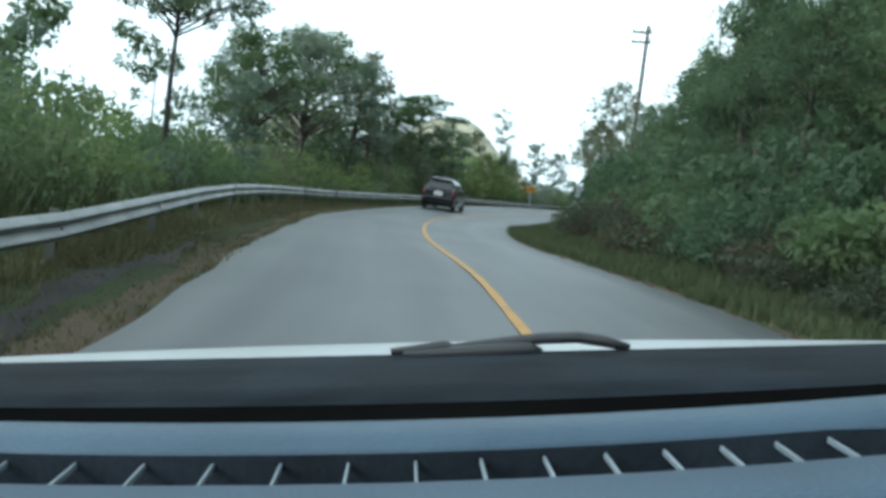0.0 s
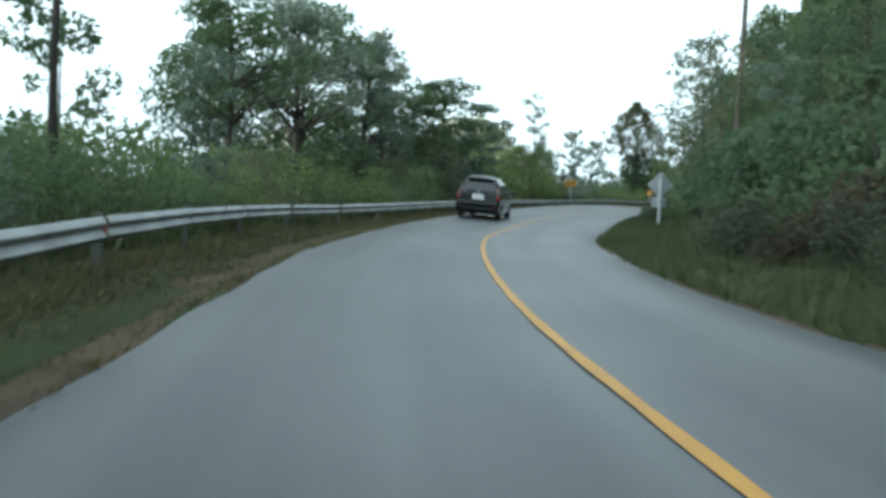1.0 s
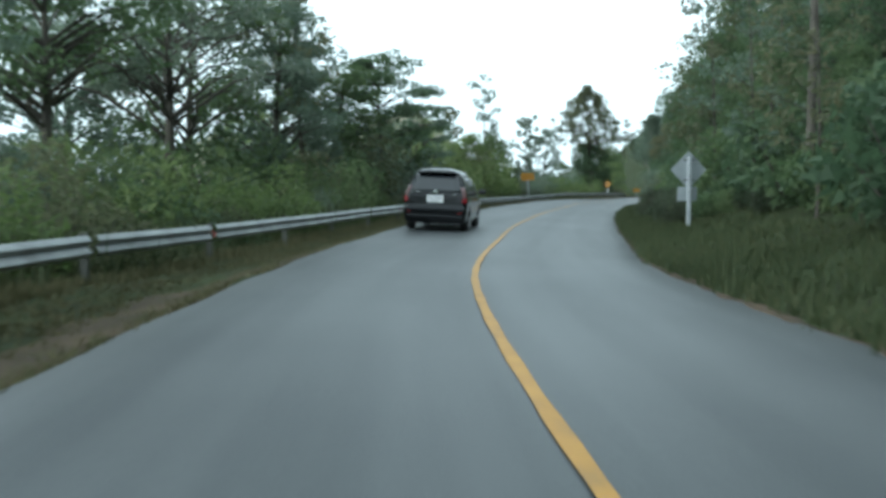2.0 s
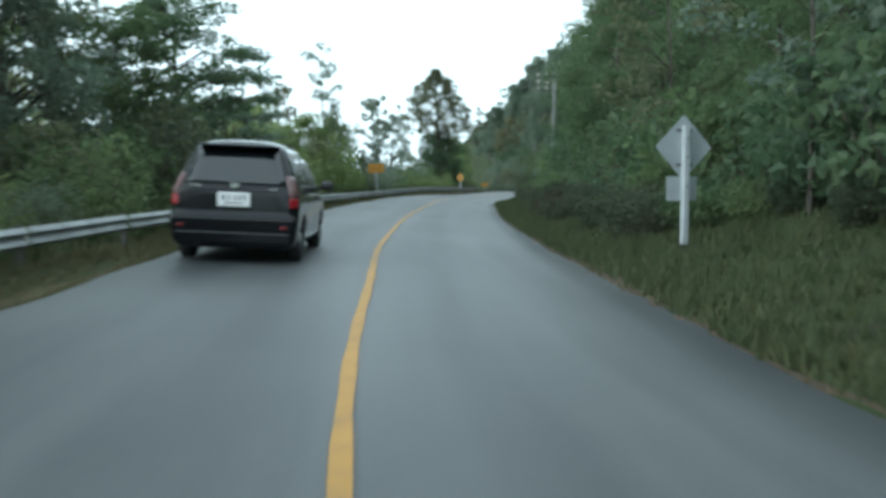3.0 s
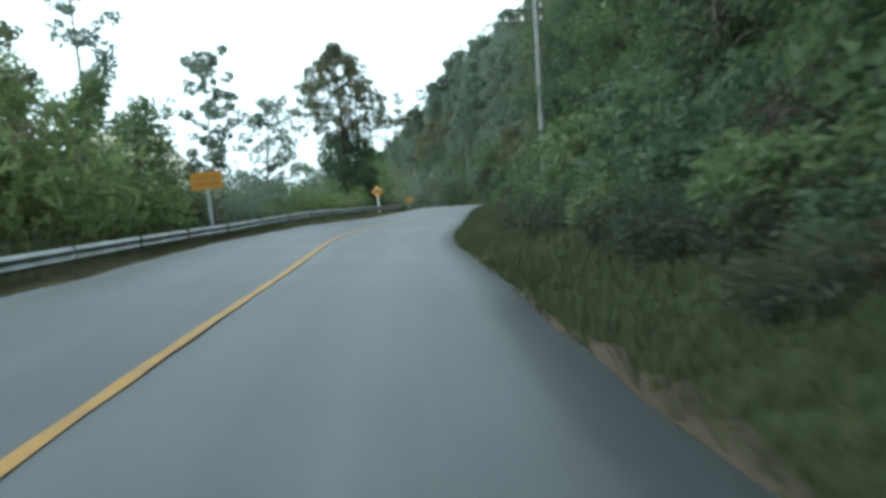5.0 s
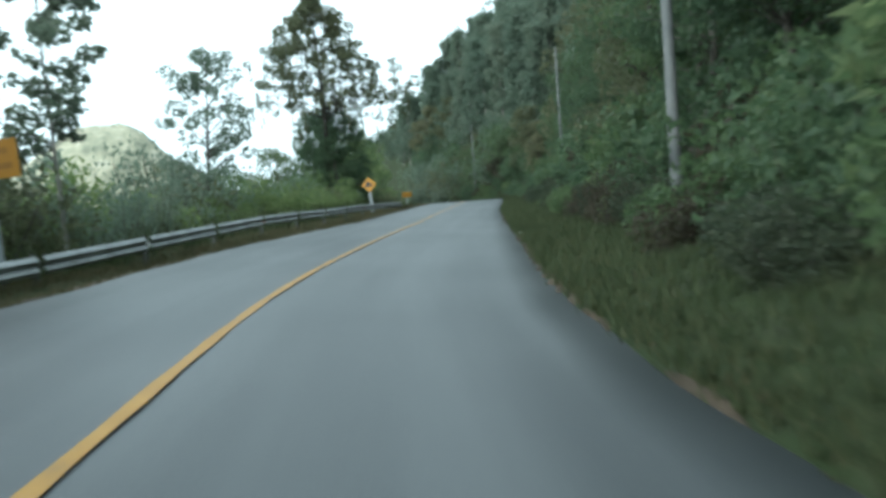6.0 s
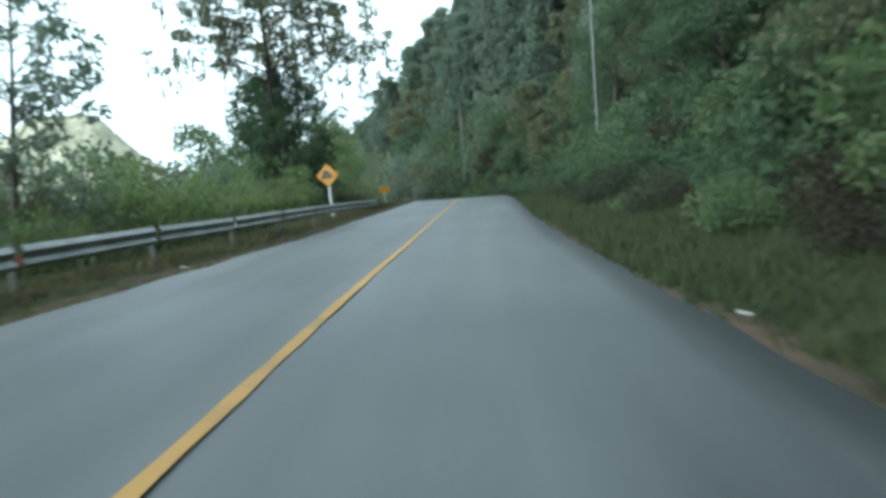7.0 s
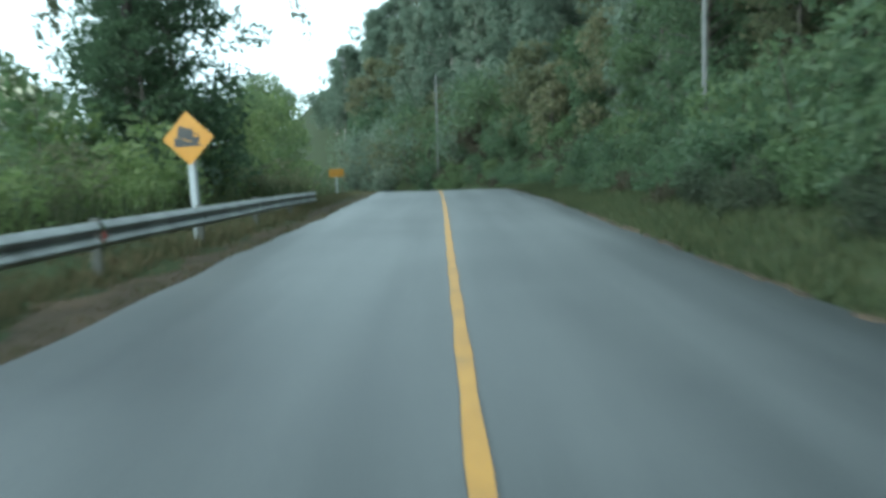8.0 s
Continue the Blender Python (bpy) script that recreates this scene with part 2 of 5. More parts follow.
def smooth_line(points, step=0.5):
    p = np.array(points, float)
    out = []
    for i in range(len(p) - 1):
        a, b, c, d = p[max(i - 1, 0)], p[i], p[i + 1], p[min(i + 2, len(p) - 1)]
        n = max(2, int(np.hypot(*(c - b)) / step))
        for k in range(n):
            t = k / n
            out.append(0.5 * (2 * b + (c - a) * t + (2 * a - 5 * b + 4 * c - d) * t * t + (3 * b - a - 3 * c + d) * t ** 3))
    out = np.array(out)
    for _ in range(12):
        out[1:-1] = (out[:-2] + 2 * out[1:-1] + out[2:]) / 4
    return out


LINE_XY = smooth_line(CENTRE)
TANGENT = np.gradient(LINE_XY, axis=0)
TANGENT /= np.linalg.norm(TANGENT, axis=1)[:, None]
NORMAL = np.stack([TANGENT[:, 1], -TANGENT[:, 0]], 1)  # to the right
N_LINE = len(LINE_XY)
ALONG = LINE_XY[:, 1].copy()
TOP = int(np.argmax(ALONG))


def knots(y, table):
    return np.interp(y, [a for a, b in table], [b for a, b in table])


BANK = [(-30, 5.5), (0, 6.6), (5.5, 4.5), (11, 3.0), (25, 0.5), (33, 0.0), (40, -1.8), (46, -2.7), (54, -3.3), (77, -4.2), (95, -4.2), (104, -3.4), (113, -1.5), (135, 0)]
PIVOT = [(0, -1.1), (14, -1.3), (27, -0.7), (34, 0), (40, 0.7), (46, 1.3), (55, 1.6), (77, 1.35), (92, 1.35), (101, 0.9), (110, 0)]
LEVEL = [(0, 0.08), (12, 0.08), (27, 0.04), (34, 0), (40, -0.07), (54, -0.05), (77, 0.05), (93, 0.03), (110, 0.05), (140, 0.1), (150, 0.05), (165, -0.6), (180, -1.5), (230, -5), (260, -8)]
HALF_L = [(-10, 2.95), (6, 2.95), (10, 3.1), (13, 3.15), (20, 3.0), (40, 2.9), (60, 2.75), (90, 2.5), (103, 2.55), (118, 2.7), (140, 2.8)]
HALF_R = [(-10, 2.35), (22, 2.35), (36, 2.8), (50, 3.2), (75, 3.05), (96, 3.35), (118, 2.9), (135, 3.1)]


def road_z(y, d):
    return knots(y, LEVEL) + np.tan(np.radians(knots(y, BANK))) * (d - knots(y, PIVOT))


def place(i, d):
    """World x, y at a station of the line, d metres to its right."""
    return LINE_XY[i] + NORMAL[i] * d


def station(y):
    return int(np.argmin(np.abs(ALONG[:TOP + 1] - y)))


def nearest(x, y):
    """Station and offset to the right for arrays of x, y."""
    x, y = np.atleast_1d(x).astype(float), np.atleast_1d(y).astype(float)
    idx = np.empty(len(x), int)
    for k in range(0, len(x), 4000):
        dx = x[k:k + 4000, None] - LINE_XY[None, ::2, 0]
        dy = y[k:k + 4000, None] - LINE_XY[None, ::2, 1]
        idx[k:k + 4000] = np.argmin(dx * dx + dy * dy, axis=1) * 2
    off = np.stack([x - LINE_XY[idx, 0], y - LINE_XY[idx, 1]], 1)
    side = (off * NORMAL[idx]).sum(1)
    dist = np.hypot(off[:, 0], off[:, 1])
    return idx, np.where(side < 0, -dist, dist)


def waves(x, y, f, seed=0.0):
    return np.sin(x * f + 1.3 * seed + 0.7 * np.sin(y * f * 0.7 + seed)) * np.cos(y * f * 1.13 + 0.9 * np.sin(x * f * 0.6 + 2 * seed))


def BEND_FOOT(y):
    """Where the hillside begins beyond the bend."""
    return 43 + 0.06 * (y - 165)


def ground_z(x, y):
    idx, d = nearest(x, y)
    x, y = np.atleast_1d(x).astype(float), np.atleast_1d(y).astype(float)
    sy = np.clip(ALONG[idx], -40, None)
    hl, hr = knots(sy, HALF_L), knots(sy, HALF_R)
    edge = np.where(d < 0, -hl, hr)
    on = road_z(sy, np.clip(d, -hl, hr))
    out = np.maximum(np.abs(d) - np.abs(edge), 0)
    left_rise = knots(sy, LEVEL)
    # valley side: verge, then a long fall
    rel = np.interp(out, [0, 0.5, 1.0, 1.6, 2.6, 5, 12, 30, 70, 200, 3000], [0, -0.02, 0.09, 0.19, 0.2, -0.4, -2.5, -8, -16, -22, -30])
    verge = knots(sy, [(-10, -0.2), (20, -0.2), (40, -0.22), (60, -0.12), (90, -0.04), (130, 0.0)]) + left_rise
    mixl = np.clip((out - 0.1) / 1.4, 0, 1)
    zl = on * (1 - mixl) + verge * mixl + rel
    # hill side: shallow ditch, then a steep cut and slope
    relr = np.interp(out, [0, 0.8, 1.8, 3.0, 4.5, 7, 12, 25, 60, 200, 3000], [0, 0.04, 0.2, 0.5, 1.1, 2.1, 4.2, 11, 28, 45, 60])
    fade = np.clip((sy + 40) / 30, 0.15, 1) * knots(sy, [(40, 1.0), (110, 1.2)])
    zr = on * (1 - np.clip(out / 4, 0, 1)) + np.clip(out / 4, 0, 1) * left_rise + relr * fade
    z = np.where(d < 0, zl, zr)
    # past the bend the hill stands off to the right and the valley opens ahead
    u = x - BEND_FOOT(y)
    beyond = np.where(u > 0, np.minimum(1.0 * u, 14 + 0.5 * u), np.maximum(0.16 * u, -22)) - 1.5 - 0.02 * np.clip(y - 165, 0, 400)
    w = np.clip((y - 140) / 22, 0, 1) * np.clip((out - 1) / 4, 0, 1)
    z = z * (1 - w) + beyond * w
    rough = np.clip((out - 0.3) / 3, 0, 1)
    z = z + rough * (0.05 * waves(x, y, 1.9) + 0.12 * waves(x, y, 0.6, 2.0))
    return np.where(out <= 0, on - 0.07, z - 0.01)


# ---- the ground, the road and its line ----
def build_ground():
    dense_x = np.arange(-45, 95, 0.8)
    dense_y = np.arange(-40, 235, 0.8)
    gx = np.concatenate([[-3000, -1500, -800, -400, -220, -130, -90, -70, -55], dense_x, [105, 120, 145, 180, 240, 400, 800, 1500, 3000]])
    gy = np.concatenate([[-3000, -1500, -700, -300, -150, -90, -60], dense_y, [245, 260, 290, 340, 420, 600, 1000, 1800, 3000]])
    X, Y = np.meshgrid(gx, gy)
    Z = ground_z(X.ravel(), Y.ravel())
    far = np.clip((np.hypot(X.ravel(), Y.ravel() - 100) - 250) / 400, 0, 1)
    Z = Z * (1 - far) + far * -20
    nx, ny = len(gx), len(gy)
    verts = np.stack([X.ravel(), Y.ravel(), Z], 1)
    faces = [(j * nx + i, j * nx + i + 1, (j + 1) * nx + i + 1, (j + 1) * nx + i) for j in range(ny - 1) for i in range(nx - 1)]
    return tagged(raw("ground", verts.tolist(), faces, SOIL, smooth=True), "brown earth verges and slopes with dry grass", "ground", kind="structure")


def build_road():
    verts, faces, across = [], [], []
    cols = 13
    for i in range(N_LINE):
        y = ALONG[i]
        a = -knots(y, HALF_L) + 0.03 * math.sin(i * 0.9) + 0.05 * math.sin(i * 0.23 + 1)
        b = knots(y, HALF_R) + 0.03 * math.sin(i * 0.8 + 2) + 0.05 * math.sin(i * 0.21)
        ds = [a - 0.05] + [a + (b - a) * k / (cols - 3) for k in range(cols - 2)] + [b + 0.05]
        across.append(ds)
        for k, d in enumerate(ds):
            x, yy = place(i, d)
            z = road_z(y, d) - (0.12 if k in (0, cols - 1) else 0) + 0.006 * math.sin(i * 0.5 + k)
            verts.append((x, yy, z))
    for i in range(N_LINE - 1):
        for k in range(cols - 1):
            q = i * cols + k
            faces.append((q, q + 1, q + cols + 1, q + cols))
    ob = raw("road", verts, faces, ASPHALT, smooth=True)
    lane = ob.data.uv_layers.new(name="lane")
    run = np.concatenate([[0], np.cumsum(np.hypot(*np.diff(LINE_XY, axis=0).T))])
    for loop in ob.data.loops:
        i, k = divmod(loop.vertex_index, cols)
        lane.data[loop.index].uv = (across[i][k], run[i])
    return tagged(ob, "worn grey asphalt road curving through the hills", "road", kind="structure")


def build_line():
    verts, faces = [], []
    for i in range(N_LINE):
        y = ALONG[i]
        for d in (-0.047, 0.047):
            dd = d + 0.006 * math.sin(i * 1.7 + d * 40)
            x, yy = place(i, dd)
            verts.append((x, yy, road_z(y, dd) + 0.014))
    for i in range(N_LINE - 1):
        faces.append((2 * i, 2 * i + 1, 2 * i + 3, 2 * i + 2))
    return tagged(raw("centre_line", verts, faces, LINE), "solid yellow centre line painted on the asphalt", "road marking", kind="structure")


def build_shoulder(side, width, label):
    """A strip of bare earth along the asphalt's edge, uneven on its outer side."""
    verts, faces = [], []
    g = random.Random(3 if side > 0 else 4)
    wob = 0.0
    for i in range(0, N_LINE):
        y = ALONG[i]
        edge = knots(y, HALF_R) if side > 0 else -knots(y, HALF_L)
        wob = 0.8 * wob + g.uniform(-0.12, 0.12)
        for k in range(4):
            d = edge + side * (-0.12 + (width + wob + 0.12) * k / 3)
            x, yy = place(i, d)
            verts.append((x, yy, 0.0))
    v = np.array(verts)
    z = ground_z(v[:, 0], v[:, 1]) + np.tile([0.0, 0.03, 0.025, -0.02], N_LINE)
    v[:, 2] = z
    for i in range(N_LINE - 1):
        for k in range(3):
            q = i * 4 + k
            f = (q, q + 1, q + 5, q + 4)
            faces.append(f if side > 0 else tuple(reversed(f)))
    return tagged(raw("shoulder", v.tolist(), faces, EARTH, smooth=True), label, "shoulder", kind="structure")


def damp_strip(y0, y1):
    """A shallow run of dark damp earth beside the shoulder, of uneven width."""
    verts, faces = [], []
    a, c = station(y0), station(y1)
    for i in range(a, c + 1):
        u = (i - a) / (c - a)
        mid = -float(knots(ALONG[i], HALF_L)) - 0.55 - 0.2 * u - 0.07 * math.sin(i * 0.5)
        wide = (0.24 + 0.1 * math.sin(i * 1.1) + 0.07 * math.sin(i * 2.7)) * min(1.0, 4 * (1 - u) + 0.05)
        for k in range(5):
            x, yy = place(i, mid + wide * (k / 2 - 1))
            verts.append((x, yy, 0.0))
    v = np.array(verts)
    v[:, 2] = ground_z(v[:, 0], v[:, 1]) + np.tile([-0.02, 0.03, 0.036, 0.03, -0.02], c - a + 1)
    for q in range(c - a):
        for k in range(4):
            o = q * 5 + k
            faces.append((o, o + 1, o + 6, o + 5))
    return tagged(raw("damp_earth", v.tolist(), faces, MUD, smooth=True), "dark damp earth along the valley-side shoulder", "earth", kind="stuff")


build_ground()
damp_strip(-6, 15)
build_shoulder(-1, 0.75, "bare reddish-brown earth shoulder on the valley side")
build_shoulder(1, 0.17, "narrow bare earth shoulder on the hill side")
build_road()
build_line()


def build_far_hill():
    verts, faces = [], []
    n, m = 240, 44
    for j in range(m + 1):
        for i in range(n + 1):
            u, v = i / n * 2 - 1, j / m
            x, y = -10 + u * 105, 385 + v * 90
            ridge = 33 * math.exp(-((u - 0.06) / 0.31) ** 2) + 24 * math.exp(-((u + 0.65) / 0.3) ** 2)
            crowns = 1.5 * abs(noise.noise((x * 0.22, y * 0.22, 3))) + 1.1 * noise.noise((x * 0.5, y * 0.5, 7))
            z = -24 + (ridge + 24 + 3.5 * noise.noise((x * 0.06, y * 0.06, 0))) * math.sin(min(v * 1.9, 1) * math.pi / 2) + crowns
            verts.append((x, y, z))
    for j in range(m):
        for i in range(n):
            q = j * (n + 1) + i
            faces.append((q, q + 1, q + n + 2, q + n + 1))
    return tagged(raw("backdrop_hill", verts, faces, HILL, smooth=True), "wooded hill across the valley, haze painted into its pale colour", "hill", kind="structure")


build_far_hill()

# ---- grass along the verges ----
RAIL_D = [(0, -4.2), (20, -4.4), (32, -4.9), (40, -4.5), (60, -4.3), (85, -4.0), (100, -3.85), (120, -3.5), (150, -3.6)]
rng = np.random.default_rng(7)


def blades(x, y, z, height, width, lean):
    n = len(x)
    w = rng.uniform(0, 2 * np.pi, n)
    q = rng.uniform(0, 2 * np.pi, n)
    h = height * rng.uniform(0.5, 1.3, n)
    base = np.stack([x, y, z - 0.03], 1)
    side = np.stack([np.cos(w), np.sin(w), np.zeros(n)], 1) * (width * rng.uniform(0.6, 1.4, n))[:, None]
    tip = base + np.stack([np.cos(q) * lean * h, np.sin(q) * lean * h, h], 1)
    return np.stack([base - side, base + side, tip], 1)


def verge_grass(name, label, mat, lo, hi, y0, y1, tufts, per, height, width, lean=0.5):
    i = rng.integers(station(y0), station(y1), tufts)
    y = ALONG[i]
    edge = -knots(y, HALF_L) if lo < 0 else knots(y, HALF_R)
    d = edge + rng.uniform(0, 1, tufts) ** 1.2 * (hi - lo) * (-1 if lo < 0 else 1) + (0.05 if lo > 0 else -0.05)
    d = np.repeat(d, per) + rng.normal(0, 0.06, tufts * per)
    i = np.repeat(i, per)
    slide = np.repeat(rng.uniform(-0.3, 0.3, tufts), per) + rng.normal(0, 0.06, tufts * per)
    xy = LINE_XY[i] + NORMAL[i] * d[:, None] + TANGENT[i] * slide[:, None]
    z = ground_z(xy[:, 0], xy[:, 1])
    ob = quads(name, blades(xy[:, 0], xy[:, 1], z, height, width, lean), mat, sides=3)
    return tagged(ob, label, "grass", kind="stuff")


verge_grass("dry_grass", "short dry brown grass on the verge below the guardrail", DRY, -2.6, 0.0, 2, 60, 3500, 7, 0.08, 0.012)
verge_grass("dry_grass", "short brown-olive dry grass under the guardrail before the bend", DRY, -2.6, 0.0, 55, 165, 15000, 6, 0.085, 0.015, 0.8)
verge_grass("verge_grass", "short olive-green grass on the verge below the guardrail", VERGE_GREEN, -2.6, 0.0, -10, 75, 15000, 6, 0.085, 0.016, 0.8)
verge_grass("dry_grass", "thin dry grass fringing the asphalt below the hillside", DRY, 0.05, 0.9, 2, 165, 4000, 6, 0.09, 0.011)
verge_grass("green_grass", "short green grass along the foot of the hillside", GRASS, 0.1, 3.4, 2, 165, 27000, 6, 0.19, 0.014)


def tall_grass():
    n, per = 5200, 7
    i = rng.integers(station(2), station(175), n)
    y = ALONG[i]
    d = -knots(y, HALF_L) - 2.3 - rng.uniform(0, 1, n) ** 1.3 * 5
    d, i = np.repeat(d, per) + rng.normal(0, 0.15, n * per), np.repeat(i, per)
    xy = LINE_XY[i] + NORMAL[i] * d[:, None] + rng.normal(0, 0.2, (n * per, 2))
    ob = quads("tall_grass", blades(xy[:, 0], xy[:, 1], ground_z(xy[:, 0], xy[:, 1]), 0.75, 0.022, 0.45), GRASS, sides=3)
    return tagged(ob, "tall rank green grass behind the guardrail", "grass", kind="stuff")


tall_grass()


def foot_grass(y0, y1, n, mat, label):
    """Longer grass that the mower leaves round the guardrail's posts."""
    per = 7
    i = rng.integers(station(y0), station(y1), n)
    d = knots(ALONG[i], RAIL_D) + rng.normal(-0.05, 0.13, n)
    d, i = np.repeat(d, per) + rng.normal(0, 0.05, n * per), np.repeat(i, per)
    xy = LINE_XY[i] + NORMAL[i] * d[:, None] + TANGENT[i] * np.repeat(rng.uniform(-0.3, 0.3, n), per)[:, None] + rng.normal(0, 0.05, (n * per, 2))
    ob = quads("verge_grass", blades(xy[:, 0], xy[:, 1], ground_z(xy[:, 0], xy[:, 1]), 0.17, 0.013, 0.5), mat, sides=3)
    return tagged(ob, label, "grass", kind="stuff")


foot_grass(-6, 62, 2600, VERGE_GREEN, "longer olive-green grass round the guardrail posts")
foot_grass(60, 137, 2600, DRY, "longer dry grass round the guardrail posts")


# ---- trees and bushes ----
def leaf_cloud(centres, radii, count, size, droop=0.2, long=1.7, seed=1, sides=4):
    """Leaf-shaped faces in soft clumps. centres: (n, 3), radii: (n, 3)."""
    g = np.random.default_rng(seed)
    centres, radii = np.asarray(centres, float), np.asarray(radii, float)
    vol = radii.prod(1) ** (2 / 3)
    pick = g.choice(len(centres), count, p=vol / vol.sum())
    v = g.normal(0, 1, (count, 3))
    v /= np.linalg.norm(v, axis=1)[:, None]
    pos = centres[pick] + v * radii[pick] * (g.uniform(0.25, 1.0, count) ** 0.5)[:, None]
    d = v * 0.6 + g.normal(0, 0.7, (count, 3))
    d[:, 2] -= droop
    d /= np.linalg.norm(d, axis=1)[:, None]
    s = np.cross(d, g.normal(0, 1, (count, 3)))
    s /= np.linalg.norm(s, axis=1)[:, None] + 1e-9
    ln = (size * g.uniform(0.6, 1.4, count))[:, None]
    tip, side = d * ln * long * 0.5, s * ln * 0.5
    fold = np.cross(d, s) * ln * 0.12
    if sides == 3:
        return np.stack([pos - tip * 0.7 - side * 0.8, pos - tip * 0.4 + side * 0.9 + fold, pos + tip], 1)
    return np.stack([pos - tip, pos + side * 0.8 + fold, pos + tip, pos - side * 0.8 + fold], 1)


def make_tree(name, label, height, spread, bare, mat, bark, clumps, leaf_count, leaf, seed, shape="round", trunk=0.14, lean=0.0, clump=0.9, sides=4):
    g = random.Random(seed)
    root = tagged(new(name), label, "tree")
    verts, faces = [], []
    top = height * (0.93 if shape != "umbrella" else 0.9)
    axis = []
    ang = g.uniform(0, 6.28)
    for k in range(9):
        t = k / 8
        axis.append(Vector((math.cos(ang) * lean * t * height + 0.02 * height * math.sin(3 * t + seed), math.sin(ang) * lean * t * height + 0.02 * height * math.cos(2.3 * t + seed), -0.4 + t * (top + 0.4))))
    tube(verts, faces, axis, [trunk * (1.25 if k == 0 else 1 - 0.85 * k / 8) for k in range(9)], 8)

    def on_axis(z):
        t = min(max((z + 0.4) / (top + 0.4), 0), 1) * 8
        k = min(int(t), 7)
        return axis[k].lerp(axis[k + 1], t - k)

    centres, radii = [], []
    for c in range(clumps):
        f = (c + g.random()) / clumps
        if shape == "umbrella":
            z = height * (bare + (1 - bare) * (0.25 + 0.75 * f))
            r = spread * (1 - 0.75 * f ** 2) * g.uniform(0.35, 1.0)
        elif shape == "cone":
            z = height * (bare + (1 - bare) * f)
            r = spread * (1.05 - f) ** 0.8 * g.uniform(0.4, 1.0)
        elif shape == "slim":
            z = height * (bare + (1 - bare) * f)
            r = spread * g.uniform(0.15, 1.0)
        elif shape == "layered":
            tier = math.floor(f * 5) / 4
            z = height * (bare + (0.97 - bare) * tier) + g.uniform(-0.12, 0.12)
            r = spread * (1 - 0.5 * tier) * g.uniform(0.3, 1.0)
        elif shape == "spire":
            f = f ** 1.25
            z = height * (bare + (1 - bare) * f)
            r = spread * (1.02 - f ** 1.7) * g.uniform(0.3, 1.0)
        else:
            z = height * (bare + (1 - bare) * f)
            r = spread * math.sqrt(max(0.05, 1 - (2 * f - 0.85) ** 2 / 1.6)) * g.uniform(0.3, 1.0)
        a = g.uniform(0, 6.283)
        start = on_axis(max(height * bare * 0.8, z - r * (0.2 if shape in ("spire", "layered") else 0.45)))
        mid = on_axis(z)
        end = Vector((mid.x + math.cos(a) * r, mid.y + math.sin(a) * r, z))
        bend = start.lerp(end, 0.5) + Vector((g.uniform(-0.1, 0.1), g.uniform(-0.1, 0.1), 0.12 * r))
        rad = trunk * (0.18 if shape == "spire" else 0.34) * (1.1 - 0.7 * f)
        tube(verts, faces, [start, bend, end], [rad, rad * 0.6, rad * 0.2], 3)
        s = clump * g.uniform(0.55, 1.25)
        flat = {"umbrella": 0.5, "spire": 0.6, "layered": 0.24}.get(shape, 0.72)
        centres.append(end)
        radii.append((s, s, s * flat))
        # a twig with a lesser clump
        e2 = end.lerp(start, 0.35) + Vector((g.uniform(-1, 1) * s, g.uniform(-1, 1) * s, g.uniform(-0.3, 0.5) * s))
        if sides == 4:
            tube(verts, faces, [end.lerp(start, 0.5), e2], [rad * 0.4, rad * 0.12], 3)
        centres.append(e2)
        radii.append((s * 0.6, s * 0.6, s * 0.5))
        if shape == "spire":
            # hanging sprays below the bough's end
            for _ in range(3):
                e3 = end + Vector((g.uniform(-0.7, 0.7) * s, g.uniform(-0.7, 0.7) * s, -g.uniform(0.6, 1.5 + 3.2 * (1 - f) ** 2) * s))
                tube(verts, faces, [end, e3], [rad * 0.2, rad * 0.08], 3)
                centres.append(e3)
                radii.append((s * 0.26, s * 0.26, s * 0.85))
    raw("trunk", verts, faces, bark, root, smooth=True)
    quads("crown", leaf_cloud(centres, radii, leaf_count, leaf, seed=seed, sides=sides), mat, root, sides)
    return root


def make_bush(name, label, height, spread, mat, leaf_count, leaf, seed, clumps=14, long=1.8, sides=4):
    g = random.Random(seed)
    root = tagged(new(name), label, "bush")
    verts, faces, centres, radii = [], [], [], []
    for c in range(clumps):
        a, r = g.uniform(0, 6.283), spread * math.sqrt(g.random())
        z = height * g.uniform(0.25, 0.9) * (1.05 - 0.5 * (r / spread) ** 2)
        end = Vector((math.cos(a) * r, math.sin(a) * r, z))
        foot = Vector((math.cos(a) * r * 0.3, math.sin(a) * r * 0.3, -0.3))
        tube(verts, faces, [foot, foot.lerp(end, 0.6) + Vector((0, 0, 0.1 * z)), end + Vector((0, 0, 0.2))], [0.03, 0.02, 0.006], 4)
        s = spread * g.uniform(0.28, 0.5)
        centres.append(end)
        radii.append((s, s, min(s * 1.1, z * 0.8)))
        centres.append(foot.lerp(end, 0.45))
        radii.append((s * 0.9, s * 0.9, z * 0.45))
    raw("stem", verts, faces, BARK, root)
    quads("foliage", leaf_cloud(centres, radii, leaf_count, leaf, long=long, seed=seed, sides=sides), mat, root, sides)
    return root


def stand(ob, x, y, turn=0.0, size=1.0, sink=0.1):
    z = float(ground_z(x, y)[0]) - sink
    ob.matrix_basis = Matrix.Translation((x, y, z)) @ Matrix.Rotation(turn, 4, "Z") @ Matrix.Scale(size, 4)
    return ob


def again(ob, x, y, turn, size, sink=0.1):
    z = float(ground_z(x, y)[0]) - sink
    c = copy_thing(ob, Matrix())
    c.matrix_basis = Matrix.Translation((x, y, z)) @ Matrix.Rotation(turn, 4, "Z") @ Matrix.Scale(size, 4)
    return c


